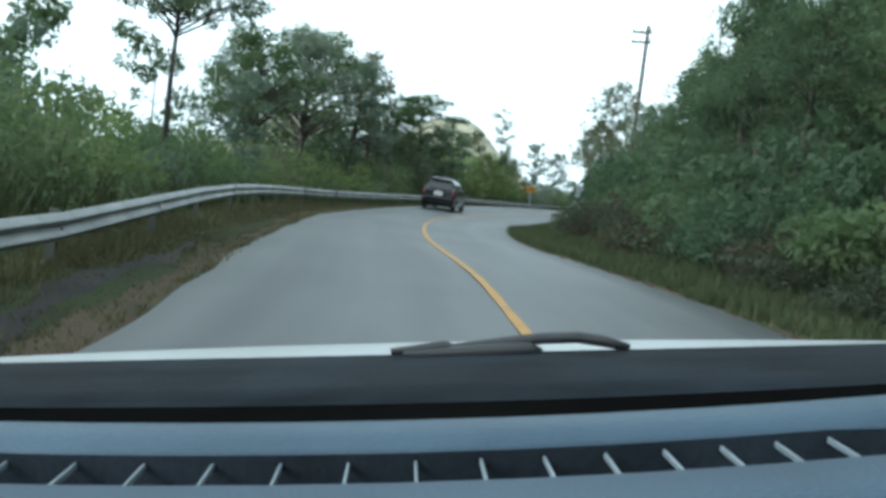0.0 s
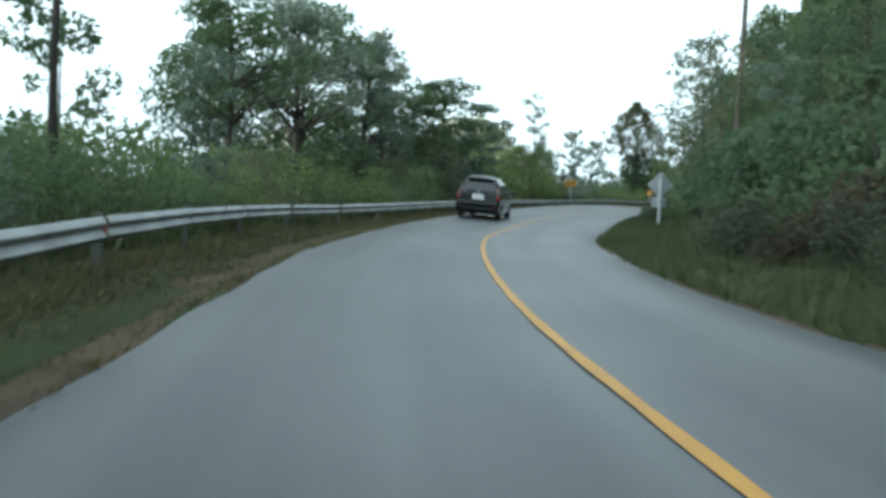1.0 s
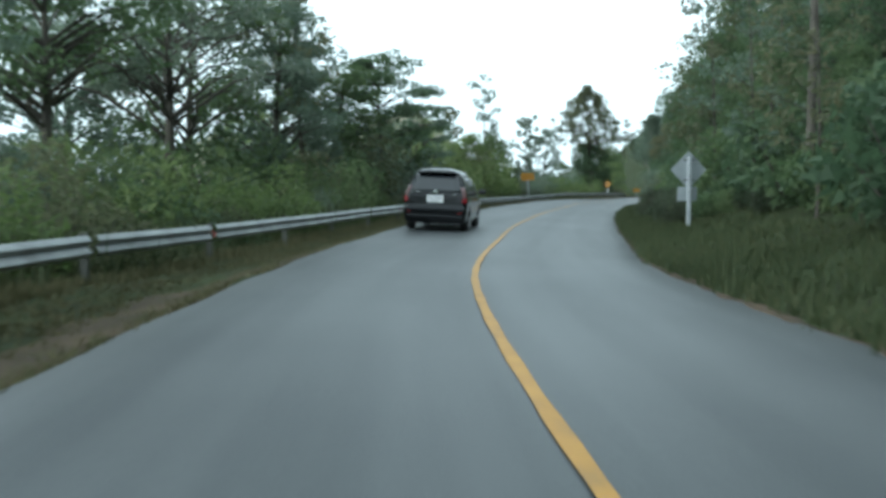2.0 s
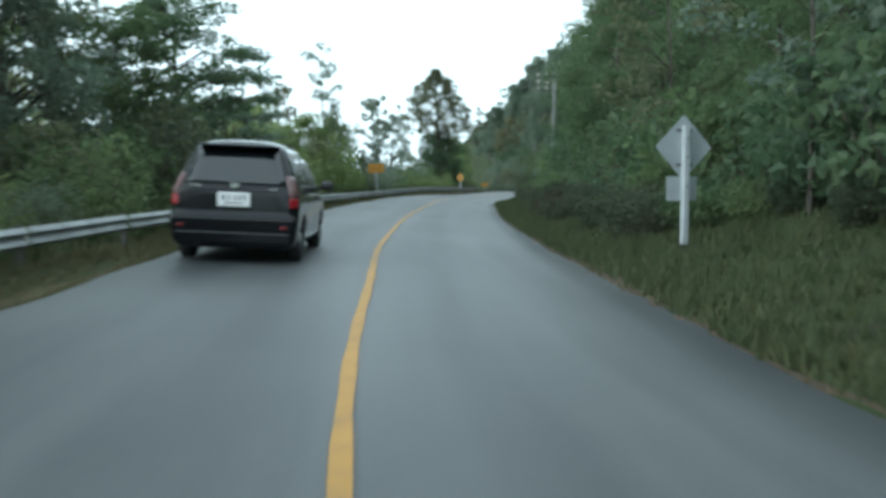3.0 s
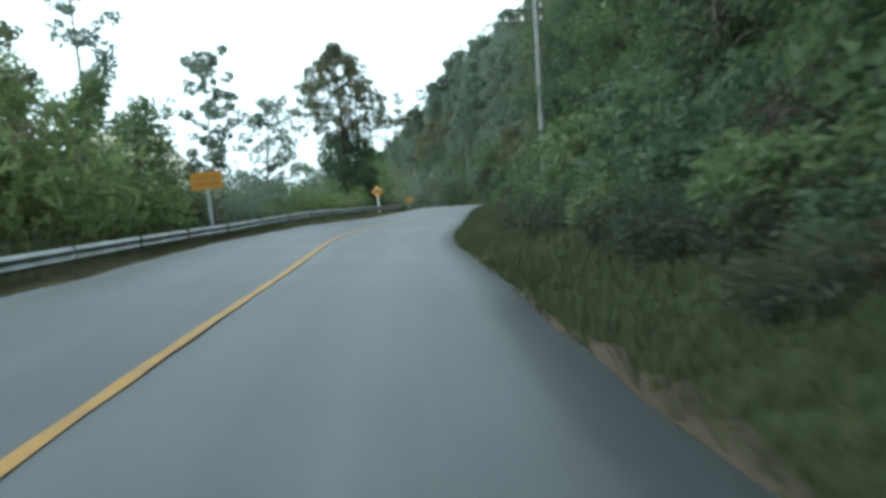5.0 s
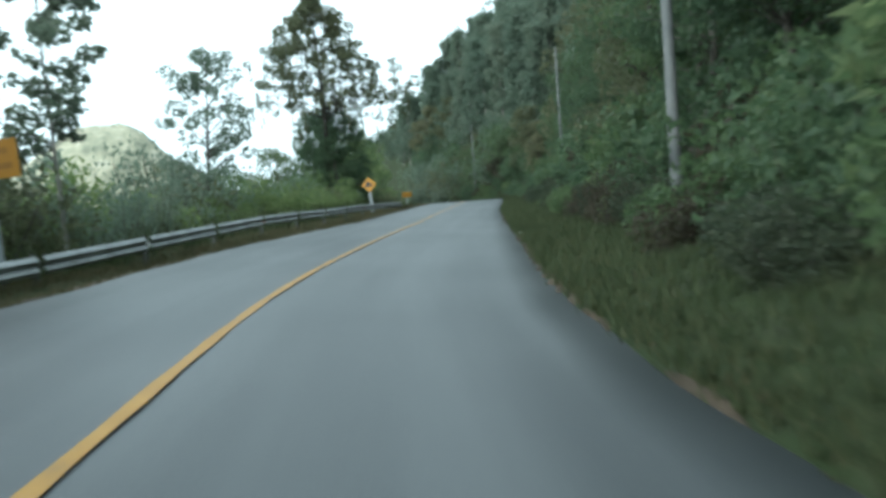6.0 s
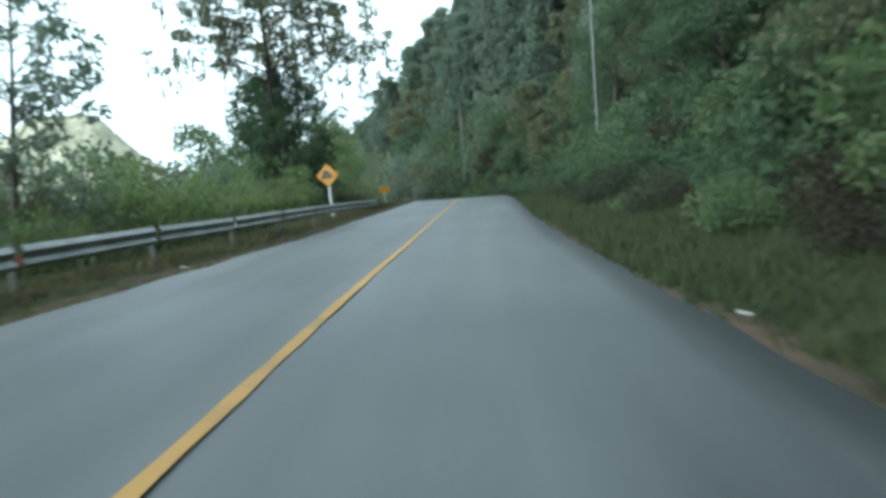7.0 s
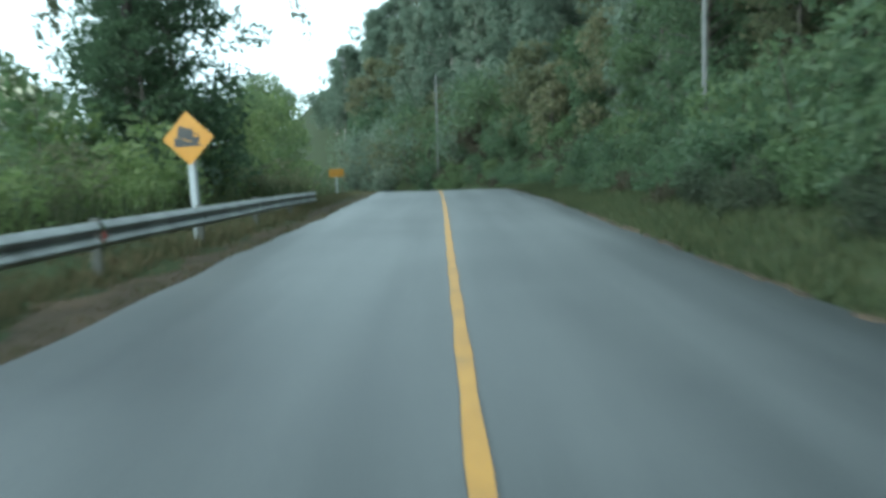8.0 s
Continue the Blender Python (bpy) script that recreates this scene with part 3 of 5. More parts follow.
def tree_to(ob, x, y, top, height, turn=0.0):
    """Stands a tree of the given built height so that it reaches the level top."""
    z = float(ground_z(x, y)[0]) - 0.1
    s = (top - z) / height
    ob.matrix_basis = Matrix.Translation((x, y, z)) @ Matrix.Rotation(turn, 4, "Z") @ Matrix.Diagonal((0.35 + 0.65 * s, 0.35 + 0.65 * s, s, 1))
    return ob


# single trees on the valley side
tree_to(make_tree("pine_tree", "tall dark pine with a bare trunk and flat crown", 10, 2.6, 0.56, LEAF_DARK, PINE_BARK, 46, 11000, 0.09, 3, "umbrella", 0.15, 0.01, 0.62), -8.8, 29, 8.6, 10)
for k, (x, y, top, sp) in enumerate([(-12.4, 53, 7.6, 3.2), (-9.2, 57, 9.6, 3.4), (-6.4, 60, 8.6, 3.0), (-4.2, 64.5, 6.4, 2.6)]):
    tree_to(make_tree("broadleaf_tree", "dense dark broadleaf tree beyond the guardrail", 9, sp, 0.2, LEAF_MID if k % 2 else LEAF_COOL_HAZE, BARK, 70, 10500, 0.105, 11 + k, "round", 0.22, 0.01, 0.68), x, y, top, 9, k * 1.3)
for k, (x, y, top) in enumerate([(-9.5, 43, 7.2), (-8.2, 49, 8.2)]):
    tree_to(make_tree("spreading_tree", "spreading tree with dense dark foliage", 8, 3.4, 0.42, (LEAF_MID, LEAF_COOL_HAZE)[k], BARK, 54, 6400, 0.1, 31 + k, "umbrella", 0.2, 0.02, 0.62), x, y, top, 8, k)
tree_to(make_tree("spreading_tree", "spreading tree with flat layered sprays of dark foliage", 8, 3.7, 0.58, LEAF_DARK, BARK, 64, 8200, 0.095, 33, "layered", 0.16, 0.01, 0.66), -2.5, 68.3, 7.5, 8)
tree_to(make_tree("spreading_tree", "smaller spreading tree with layered grey-green sprays", 8, 3.0, 0.45, LEAF_COOL_HAZE, BARK, 54, 6800, 0.095, 34, "layered", 0.16, 0.01, 0.66), -6.2, 66, 7.8, 8, 1)
tree_to(make_tree("spreading_tree", "small spreading tree with thin layered sprays", 8, 2.7, 0.5, LEAF_COOL_HAZE, BARK, 46, 5200, 0.095, 35, "layered", 0.12, 0.01, 0.6), -0.3, 76, 6.9, 8, 2)
for k, (x, y, top, sp) in enumerate([(-1.0, 73.5, 4.6, 1.9), (2.6, 83, 4.6, 1.7), (4.6, 89, 5.0, 1.4)]):
    tree_to(make_tree("broadleaf_tree", ("low rounded dark tree behind the guardrail", "low yellow-green tree behind the guardrail", "small upright green tree behind the guardrail")[k], 6, sp, 0.08, (LEAF_DARK, LEAF_BRIGHT, LEAF_MID)[k], BARK, 44, 6500, 0.095, 66 + k, "round", 0.1, 0.01, 0.55), x, y, top, 6, k)
tree_to(make_tree("airy_tree", "thin open tree with sparse yellowish leaves", 10, 1.6, 0.5, LEAF_OLIVE, BARK, 40, 2200, 0.11, 65, "round", 0.09, 0.01, 0.42), -5.7, 63, 9.7, 10)
tree_to(make_tree("slender_tree", "slender tall tree with sparse top foliage", 10, 1.3, 0.42, LEAF_COOL_HAZE, PALE_BARK, 28, 2200, 0.1, 51, "slim", 0.1, 0.01, 0.4), 4.3, 90.5, 9.3, 10)
tree_to(make_tree("slender_tree", "slender leaning tree with large drooping leaves", 8, 1.1, 0.35, LEAF_COOL_HAZE, PALE_BARK, 44, 3000, 0.115, 52, "slim", 0.06, 0.03, 0.3), 8.15, 96.3, 6.9, 8)
tree_to(make_tree("slender_tree", "thin bare-stemmed tree among the bushes", 8, 1.0, 0.5, LEAF_OLIVE, PALE_BARK, 9, 600, 0.15, 54, "slim", 0.06, 0.02, 0.4), 2.6, 92, 7.2, 8, 2.0)
tree_to(make_tree("airy_tree", "small airy tree with open crown and thin limbs", 8, 2.2, 0.36, LEAF_COOL_HAZE, BARK, 50, 5200, 0.095, 55, "round", 0.1, 0.02, 0.42), 12.1, 113, 6.9, 8)
tree_to(make_tree("broadleaf_tree", "fresh yellow-green broadleaf tree behind the guardrail", 8, 2.3, 0.1, LEAF_BRIGHT, BARK, 60, 9000, 0.1, 61, "round", 0.14, 0.01, 0.7), 0.4, 102, 6.9, 8)
tree_to(make_tree("broadleaf_tree", "small green broadleaf tree among the slender stems", 6, 1.7, 0.1, LEAF_MID, BARK, 44, 6000, 0.095, 62, "round", 0.1, 0.01, 0.55), 5.6, 94, 4.9, 6)
tree_to(make_tree("broadleaf_tree", "small grey-green broadleaf tree on the slope", 6, 2.0, 0.1, LEAF_COOL_HAZE, BARK, 44, 6000, 0.1, 63, "round", 0.1, 0.01, 0.6), -2.2, 97, 5.6, 6)
tree_to(make_tree("broadleaf_tree", "low dark broadleaf tree in front of the valley", 6, 2.2, 0.1, LEAF_MID, BARK, 44, 8000, 0.1, 64, "round", 0.1, 0.01, 0.6), 17.6, 134, 4.2, 6)
tree_to(make_tree("airy_tree", "tall pointed tree with drooping sprays and an open crown", 13.2, 5.5, 0.53, LEAF_OLIVE, PINE_BARK, 130, 25000, 0.1, 57, "spire", 0.2, 0.0, 0.5), 20.45, 134, 13.3, 13.2)
tree_to(make_tree("broadleaf_tree", "small dark leafy tree round the tall one's trunk", 7, 1.4, 0.06, LEAF_DARK, BARK, 50, 7000, 0.11, 60, "round", 0.12, 0.0, 0.55), 20.9, 133.0, 4.7, 7, 2.0)
tree_to(make_tree("broadleaf_tree", "dense dark round-crowned tree beside the tall one", 8, 2.9, 0.04, LEAF_DARK, BARK, 70, 15000, 0.11, 58, "round", 0.16, 0.0, 0.8), 21.9, 135.5, 6.4, 8)
tree_to(make_tree("broadleaf_tree", "dense dark green tree at the foot of the tall one", 8, 2.2, 0.04, LEAF_DARK, BARK, 64, 13000, 0.11, 59, "round", 0.16, 0.0, 0.75), 21.0, 138, 6.6, 8, 1.0)
for k, (x, y, top) in enumerate([(24.3, 143, 3.7), (27.2, 154, 4.6), (31, 168, 5.4), (34, 184, 7.0), (28.0, 158, 4.6), (32.6, 178, 7.4), (35.5, 193, 9.0)]):
    tree_to(make_tree("broadleaf_tree", "green broadleaf tree at the bend", 8, 2.6, 0.12, LEAF_MID if k % 2 else LEAF_BRIGHT, BARK, 36, 9000, 0.11, 71 + k, "round", 0.16, 0.01, 0.9), x, y, top, 8, k)

for k, (x, y, top) in enumerate([(6.6, 40, 6.0), (7.6, 46, 7.2), (9.2, 54, 8.2), (7.2, 36, 5.2)]):
    tree_to(make_tree("airy_tree", "thin airy tree with open foliage at the wood's edge", 8, 2.0, 0.25, LEAF_COOL_HAZE if k % 2 else LEAF_OLIVE, BARK, 36, 1500, 0.11, 171 + k, "round", 0.055, 0.02, 0.42), x, y, top, 8, k)

for k, (x, y, top) in enumerate([(-8.6, 17, 3.4), (-10.5, 22, 3.7), (-11, 34, 5.4), (-8.4, 38, 4.8), (-13, 27, 5.8), (-7.6, 12, 2.7)]):
    tree_to(make_tree("slender_tree", "young thin tree rising above the bushes", 6, 1.1, 0.3, LEAF_COOL_HAZE if k % 2 else LEAF_MID, BARK, 14, 1500, 0.11, 191 + k, "slim", 0.06, 0.02, 0.5), x, y, top, 6, k)

# bushes along the valley side
BUSHES = [make_bush("bush", "leafy green bush growing behind the guardrail", 2.6, 1.7, LEAF_MID, 3700, 0.095, 81, sides=3),
          make_bush("bush", "fresh green bush with long leaves", 2.3, 1.6, LEAF_BRIGHT, 3700, 0.09, 82, long=2.9, sides=3),
          make_bush("bush", "dark dense bush on the slope", 2.8, 1.8, LEAF_DARK, 3700, 0.095, 83, sides=3),
          make_bush("bush", "olive half-dry bush with small leaves", 2.2, 1.5, LEAF_OLIVE, 3400, 0.09, 84, sides=3),
          make_bush("bush", "loose grey-green bush with open stems", 3.2, 1.5, LEAF_COOL_HAZE, 3200, 0.088, 85, clumps=18, sides=3)]
BACK_BUSHES = [make_bush("bush", "leafy green bush on the slope behind the guardrail", 2.6, 1.7, LEAF_MID, 1900, 0.13, 86, sides=3),
               make_bush("bush", "fresh green bush with long leaves on the slope", 2.3, 1.6, LEAF_BRIGHT, 1900, 0.125, 87, long=2.6, sides=3),
               make_bush("bush", "dark dense bush on the slope", 2.8, 1.8, LEAF_DARK, 1900, 0.13, 88, sides=3),
               make_bush("bush", "olive half-dry bush on the slope", 2.2, 1.5, LEAF_OLIVE, 1700, 0.12, 89, sides=3),
               make_bush("bush", "loose grey-green bush on the slope", 3.2, 1.5, LEAF_COOL_HAZE, 1600, 0.12, 90, clumps=18, sides=3)]
for b in BUSHES + BACK_BUSHES:
    tagged(b, group="roadside bushes")
bush_rng = random.Random(5)
first = set()


# strips of the wood kept open below the power line and beside the signs: from, to, half width, undergrowth too
OPEN_STRIPS = [((34.75, 130.4), (29, 121), 2.4, False), ((46.6, 180), (42, 166), 2.5, False),
               ((20.2, 93.9), (16.4, 84), 1.5, False), ((20.2, 93.9), (19.2, 91.4), 1.3, True), ((8.15, 43.6), (6.3, 34), 2.5, False), ((6.5, 47.5), (4.4, 31), 2.7, True)]


def kept_open(x, y, low):
    for (ax, ay), (bx, by), half, under in OPEN_STRIPS:
        if low and not under:
            continue
        dx, dy = bx - ax, by - ay
        u = min(max(((x - ax) * dx + (y - ay) * dy) / (dx * dx + dy * dy), 0.0), 1.0)
        if math.hypot(x - ax - u * dx, y - ay - u * dy) < (half * 0.55 if low else half):
            return True
    return False


def put(kinds, k, x, y, turn, size, sink=0.1):
    """The first of a kind is the built one, all others are copies."""
    ob = kinds[k]
    if ob.name in first and kinds is not BUSHES and kinds is not BACK_BUSHES and kept_open(x, y, ob.name.startswith("undergrowth")):
        return None
    if ob.name in first:
        return again(ob, x, y, turn, size, sink)
    first.add(ob.name)
    return stand(ob, x, y, turn, size, sink)


for row, (d0, step, s0, s1) in enumerate([(3.7, 2.3, 0.55, 0.85), (5.6, 2.3, 0.9, 1.25), (8.2, 3.9, 1.2, 1.6), (12, 7.5, 1.5, 2.0)]):
    # the first bushes are added unseen behind the camera, to darken reflections
    y = -22.0 + row
    while y < 182:
        i = station(y)
        d = -float(knots(y, HALF_L)) - d0 - bush_rng.uniform(-0.5, 0.9)
        x, yy = place(i, d)
        size = bush_rng.uniform(s0 * 0.7, s1 * 1.12) * (0.6 if row == 0 and 82 < y < 94 else 1.0)
        low = float(knots(y, [(0, 1.0), (22, 1.08), (35, 1.15), (42, 1.0), (55, 1.1), (64, 1.55), (90, 1.5), (96, 1.3), (104, 1.15), (124, 1.12), (136, 1.15), (146, 1.0)])) if row else 1.0
        # from y = 62 to 112 lighter leaf colours stand in for haze
        put(BACK_BUSHES if row > 1 or y > 128 or y < 1 else BUSHES, bush_rng.choice([0, 0, 0, 1, 1, 2, 3, 4] if y < 62 else [1, 1, 3, 3, 4] if y < 112 else [0, 1, 3, 4]), x, yy, bush_rng.uniform(0, 6.28), size * low)
        y += step * bush_rng.uniform(0.7, 1.3) * (2.0 if y < -3 else 1.0)

# the wooded hillside
FOREST = [make_tree("hillside_tree", "tall dense dark green tree on the hillside", 9, 2.6, 0.12, LEAF_DARK, BARK, 44, 3000, 0.23, 101, "round", 0.17, 0.01, 0.85, sides=3),
          make_tree("hillside_tree", "mid-green leafy tree on the hillside", 8, 2.4, 0.08, LEAF_MID, BARK, 40, 3000, 0.23, 102, "round", 0.15, 0.01, 0.85, sides=3),
          make_tree("hillside_tree", "narrow cool green tree on the hillside", 10, 2.0, 0.12, LEAF_COOL_HAZE, PALE_BARK, 40, 3000, 0.23, 103, "cone", 0.15, 0.01, 0.8, sides=3),
          make_tree("hillside_tree", "olive brown-green tree on the hillside", 7, 2.3, 0.1, LEAF_OLIVE, BARK, 36, 2900, 0.22, 104, "round", 0.13, 0.02, 0.8, sides=3),
          make_tree("hillside_tree", "dark tree with layered boughs on the hillside", 9, 2.7, 0.25, LEAF_DARK, BARK, 34, 3000, 0.23, 105, "umbrella", 0.18, 0.01, 0.95, sides=3)]
for f in FOREST:
    tagged(f, group="hillside trees")
NEAR = [make_tree("hillside_tree", "dense dark green tree close beside the road", 8, 2.4, 0.06, LEAF_DARK, BARK, 64, 13500, 0.093, 111, "round", 0.16, 0.01, 0.7, sides=3),
        make_tree("hillside_tree", "leafy mid-green tree close beside the road", 8, 2.4, 0.06, LEAF_MID, BARK, 64, 13500, 0.093, 112, "round", 0.15, 0.01, 0.7, sides=3),
        make_tree("hillside_tree", "olive tree with small leaves close beside the road", 7, 2.2, 0.06, LEAF_OLIVE, BARK, 56, 11500, 0.09, 113, "round", 0.13, 0.02, 0.7, sides=3)]
BEHIND = [make_tree("hillside_tree", "dense dark green tree in the second row of the wood", 8, 2.4, 0.06, LEAF_DARK, BARK, 48, 5600, 0.15, 114, "round", 0.16, 0.01, 0.75, sides=3),
          make_tree("hillside_tree", "leafy mid-green tree in the second row of the wood", 8, 2.4, 0.06, LEAF_MID, BARK, 48, 5600, 0.15, 115, "round", 0.15, 0.01, 0.75, sides=3),
          make_tree("hillside_tree", "olive tree in the second row of the wood", 7, 2.2, 0.06, LEAF_OLIVE, BARK, 44, 5000, 0.145, 116, "round", 0.13, 0.02, 0.75, sides=3)]
for f in NEAR + BEHIND:
    tagged(f, group="hillside trees")
hill_rng = random.Random(9)
for row, (d0, step, s0, s1) in enumerate([(5.4, 4.2, 0.5, 0.75), (8.5, 4.4, 0.75, 1.05), (13, 5.0, 0.9, 1.25)]):
    # rows begin behind the camera: unseen trees added to block sky from reflections
    y = -22.0 + 1.3 * row
    while y < 172:
        i = station(min(y, 175))
        d = float(knots(y, HALF_R)) + d0 + hill_rng.uniform(-1.0, 1.2)
        x, yy = place(i, d)
        if y > 175:
            x, yy = x + (y - 175) * 0.35, yy + (y - 175)
        size = hill_rng.uniform(s0, s1) * float(knots(y, [(6, 1.1), (24, 1.05), (29, 0.85), (35, 0.65), (46, 0.7), (54, 0.72), (62, 1.0), (70, 1.25), (84, 1.45), (110, 1.55), (128, 1.42), (160, 1.4)]))
        if row < 2 and y < 150:
            put(NEAR if row == 0 and y > 2 else BEHIND, hill_rng.choice([0, 0, 1, 1, 2]), x, yy, hill_rng.uniform(0, 6.28), size * 1.1)
            y += step * hill_rng.uniform(0.75, 1.25) * (1.8 if y < -3 else 1.0)
            continue
        # past y = 100 mostly the kind with haze in its leaf colour
        put(FOREST, hill_rng.choice([0, 1, 1, 2, 3, 4] if y < 100 else [0, 2, 2, 2, 3]), x, yy, hill_rng.uniform(0, 6.28), size)
        y += step * hill_rng.uniform(0.75, 1.25)

# trees closing the view where the road drops round the bend
for k in range(75):
    yy = hill_rng.uniform(172, 255)
    x = BEND_FOOT(yy) + 8.3 + 37 * hill_rng.random() ** 1.4
    i, d = nearest(x, yy)
    if abs(d[0]) > 7:
        put(FOREST, hill_rng.choice([2, 2, 2, 3]), x, yy, hill_rng.uniform(0, 6.28), hill_rng.uniform(1.0, 1.45))
for k in range(34):
    x, yy = hill_rng.uniform(8, 42), hill_rng.uniform(160, 235)
    i, d = nearest(x, yy)
    if abs(d[0]) > 6:
        put(FOREST, hill_rng.choice([0, 1, 1, 3]), x, yy, hill_rng.uniform(0, 6.28), hill_rng.uniform(0.5, 0.85))
for k in range(36):
    yy = hill_rng.uniform(172, 215)
    x = BEND_FOOT(yy) + hill_rng.uniform(-2, 9)
    i, d = nearest(x, yy)
    if abs(d[0]) > 5:
        put(BACK_BUSHES, hill_rng.choice([2, 3, 4]), x, yy, hill_rng.uniform(0, 6.28), hill_rng.uniform(1.2, 1.9))
for k in range(30):
    x, yy = hill_rng.uniform(30, 56), hill_rng.uniform(160, 200)
    i, d = nearest(x, yy)
    if abs(d[0]) > 4.5:
        put(BACK_BUSHES, hill_rng.choice([0, 2, 3]), x, yy, hill_rng.uniform(0, 6.28), hill_rng.uniform(0.8, 1.4))

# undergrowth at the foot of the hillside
UNDER = [make_bush("undergrowth", "tangled undergrowth at the foot of the hillside, coloured dark for shade", 2.0, 1.5, LEAF_BRUSH_SHADE, 3600, 0.098, 121, sides=3),
         make_bush("undergrowth", "green leafy undergrowth at the foot of the hillside", 1.8, 1.5, LEAF_MID, 3600, 0.098, 122, long=2.2, sides=3),
         make_bush("undergrowth", "brownish dry undergrowth at the foot of the hillside", 1.7, 1.4, LEAF_DRY_BRUSH_SHADE, 3300, 0.09, 123, sides=3)]
UNDER_BACK = [make_bush("undergrowth", "dark tangled undergrowth below the trees", 2.0, 1.5, LEAF_DARK, 2000, 0.13, 124, sides=3),
              make_bush("undergrowth", "green leafy undergrowth below the trees", 1.8, 1.5, LEAF_MID, 2000, 0.13, 125, long=2.2, sides=3),
              make_bush("undergrowth", "brownish dry undergrowth below the trees", 1.7, 1.4, LEAF_DRY_BRUSH_SHADE, 1800, 0.12, 126, sides=3)]
for u in UNDER + UNDER_BACK:
    tagged(u, group="hillside undergrowth")
for row, (d0, step, s0, s1) in enumerate([(1.95, 1.6, 0.36, 0.62), (4.4, 2.2, 0.9, 1.3), (3.0, 1.9, 0.5, 0.85)]):
    # begins out of view too, below the added trees
    y = -18.0 + row
    while y < 178:
        i = station(y)
        x, yy = place(i, float(knots(y, HALF_R)) + d0 + hill_rng.uniform(-0.35, 0.6))
        if row != 1 and 39 < y < 50:
            x, yy = x + 1.5, yy
        put(UNDER if row == 0 and 1 < y < 128 else UNDER_BACK, hill_rng.choice([0, 0, 0, 0, 1, 2]), x, yy, hill_rng.uniform(0, 6.28), hill_rng.uniform(s0, s1), 0.15)
        y += step * hill_rng.uniform(0.7, 1.3) * (2.2 if y < -3 else 1.0)


def far_woods():
    """The upper slope, which never comes near: one joined wood."""
    g = random.Random(13)
    centres, radii = [], []
    for k in range(740):
        y = g.uniform(-25, 275)
        i = station(min(y, 160))
        d = g.uniform(17, 75)
        x, yy = place(i, d)
        if y > 160:
            x, yy = BEND_FOOT(y) + 10 + (d - 17), y
        z = float(ground_z(x, yy)[0])
        h = g.uniform(6, 12)
        for c in range(7):
            f = c / 6
            centres.append((x + g.uniform(-1.6, 1.6), yy + g.uniform(-1.6, 1.6), z + h * (0.3 + 0.7 * f)))
            s = g.uniform(1.0, 1.9) * (1.15 - 0.5 * f)
            radii.append((s, s, s * 0.8))
    # the leaf colour carries the haze over the upper slope
    ob = quads("far_woods", leaf_cloud(centres, radii, 220000, 0.47, seed=5, sides=3), LEAF_COOL_HAZE, sides=3)
    return tagged(ob, "dense green woods covering the upper hillside", "woods", kind="stuff")


far_woods()

SCRAPS = [(-2.98, 6.15, 0.13, 20), (14.88, 106.4, 0.16, 60), (18.75, 98.85, 0.14, -15)]

# ---- guardrail ----
RAIL_TOP = [(0, 0.47), (8, 0.51), (11, 0.55), (13, 0.62), (19, 0.69), (23, 0.7), (28, 0.65), (37, 0.53), (46, 0.54), (65, 0.62), (90, 0.64), (98, 0.74), (104, 0.81), (110, 0.75), (118, 0.73), (127, 0.65), (136, 0.54)]


def beam_mesh(length):
    """A W-shaped steel beam with thickness, along y, its top at z = 0, bulging to +x."""
    outline = [(0.0, 0.0), (0.018, -0.004), (0.085, -0.07), (0.088, -0.088), (0.014, -0.148), (0.004, -0.158), (0.014, -0.178), (0.085, -0.236), (0.088, -0.254), (0.02, -0.306), (0.0, -0.31)]
    outline = [(0.68 * x, 0.88 * z) for x, z in outline]
    back = [(x - 0.006, z) for x, z in reversed(outline)]
    ring = outline + back
    verts, faces = [], []
    n = len(ring)
    for y in (-length / 2, length / 2):
        verts += [(x, y, z) for x, z in ring]
    for k in range(n):
        faces.append((k, (k + 1) % n, n + (k + 1) % n, n + k))
    me = bpy.data.meshes.new("beam")
    me.from_pydata(verts, [], faces)
    me.materials.append(ZINC)
    return me


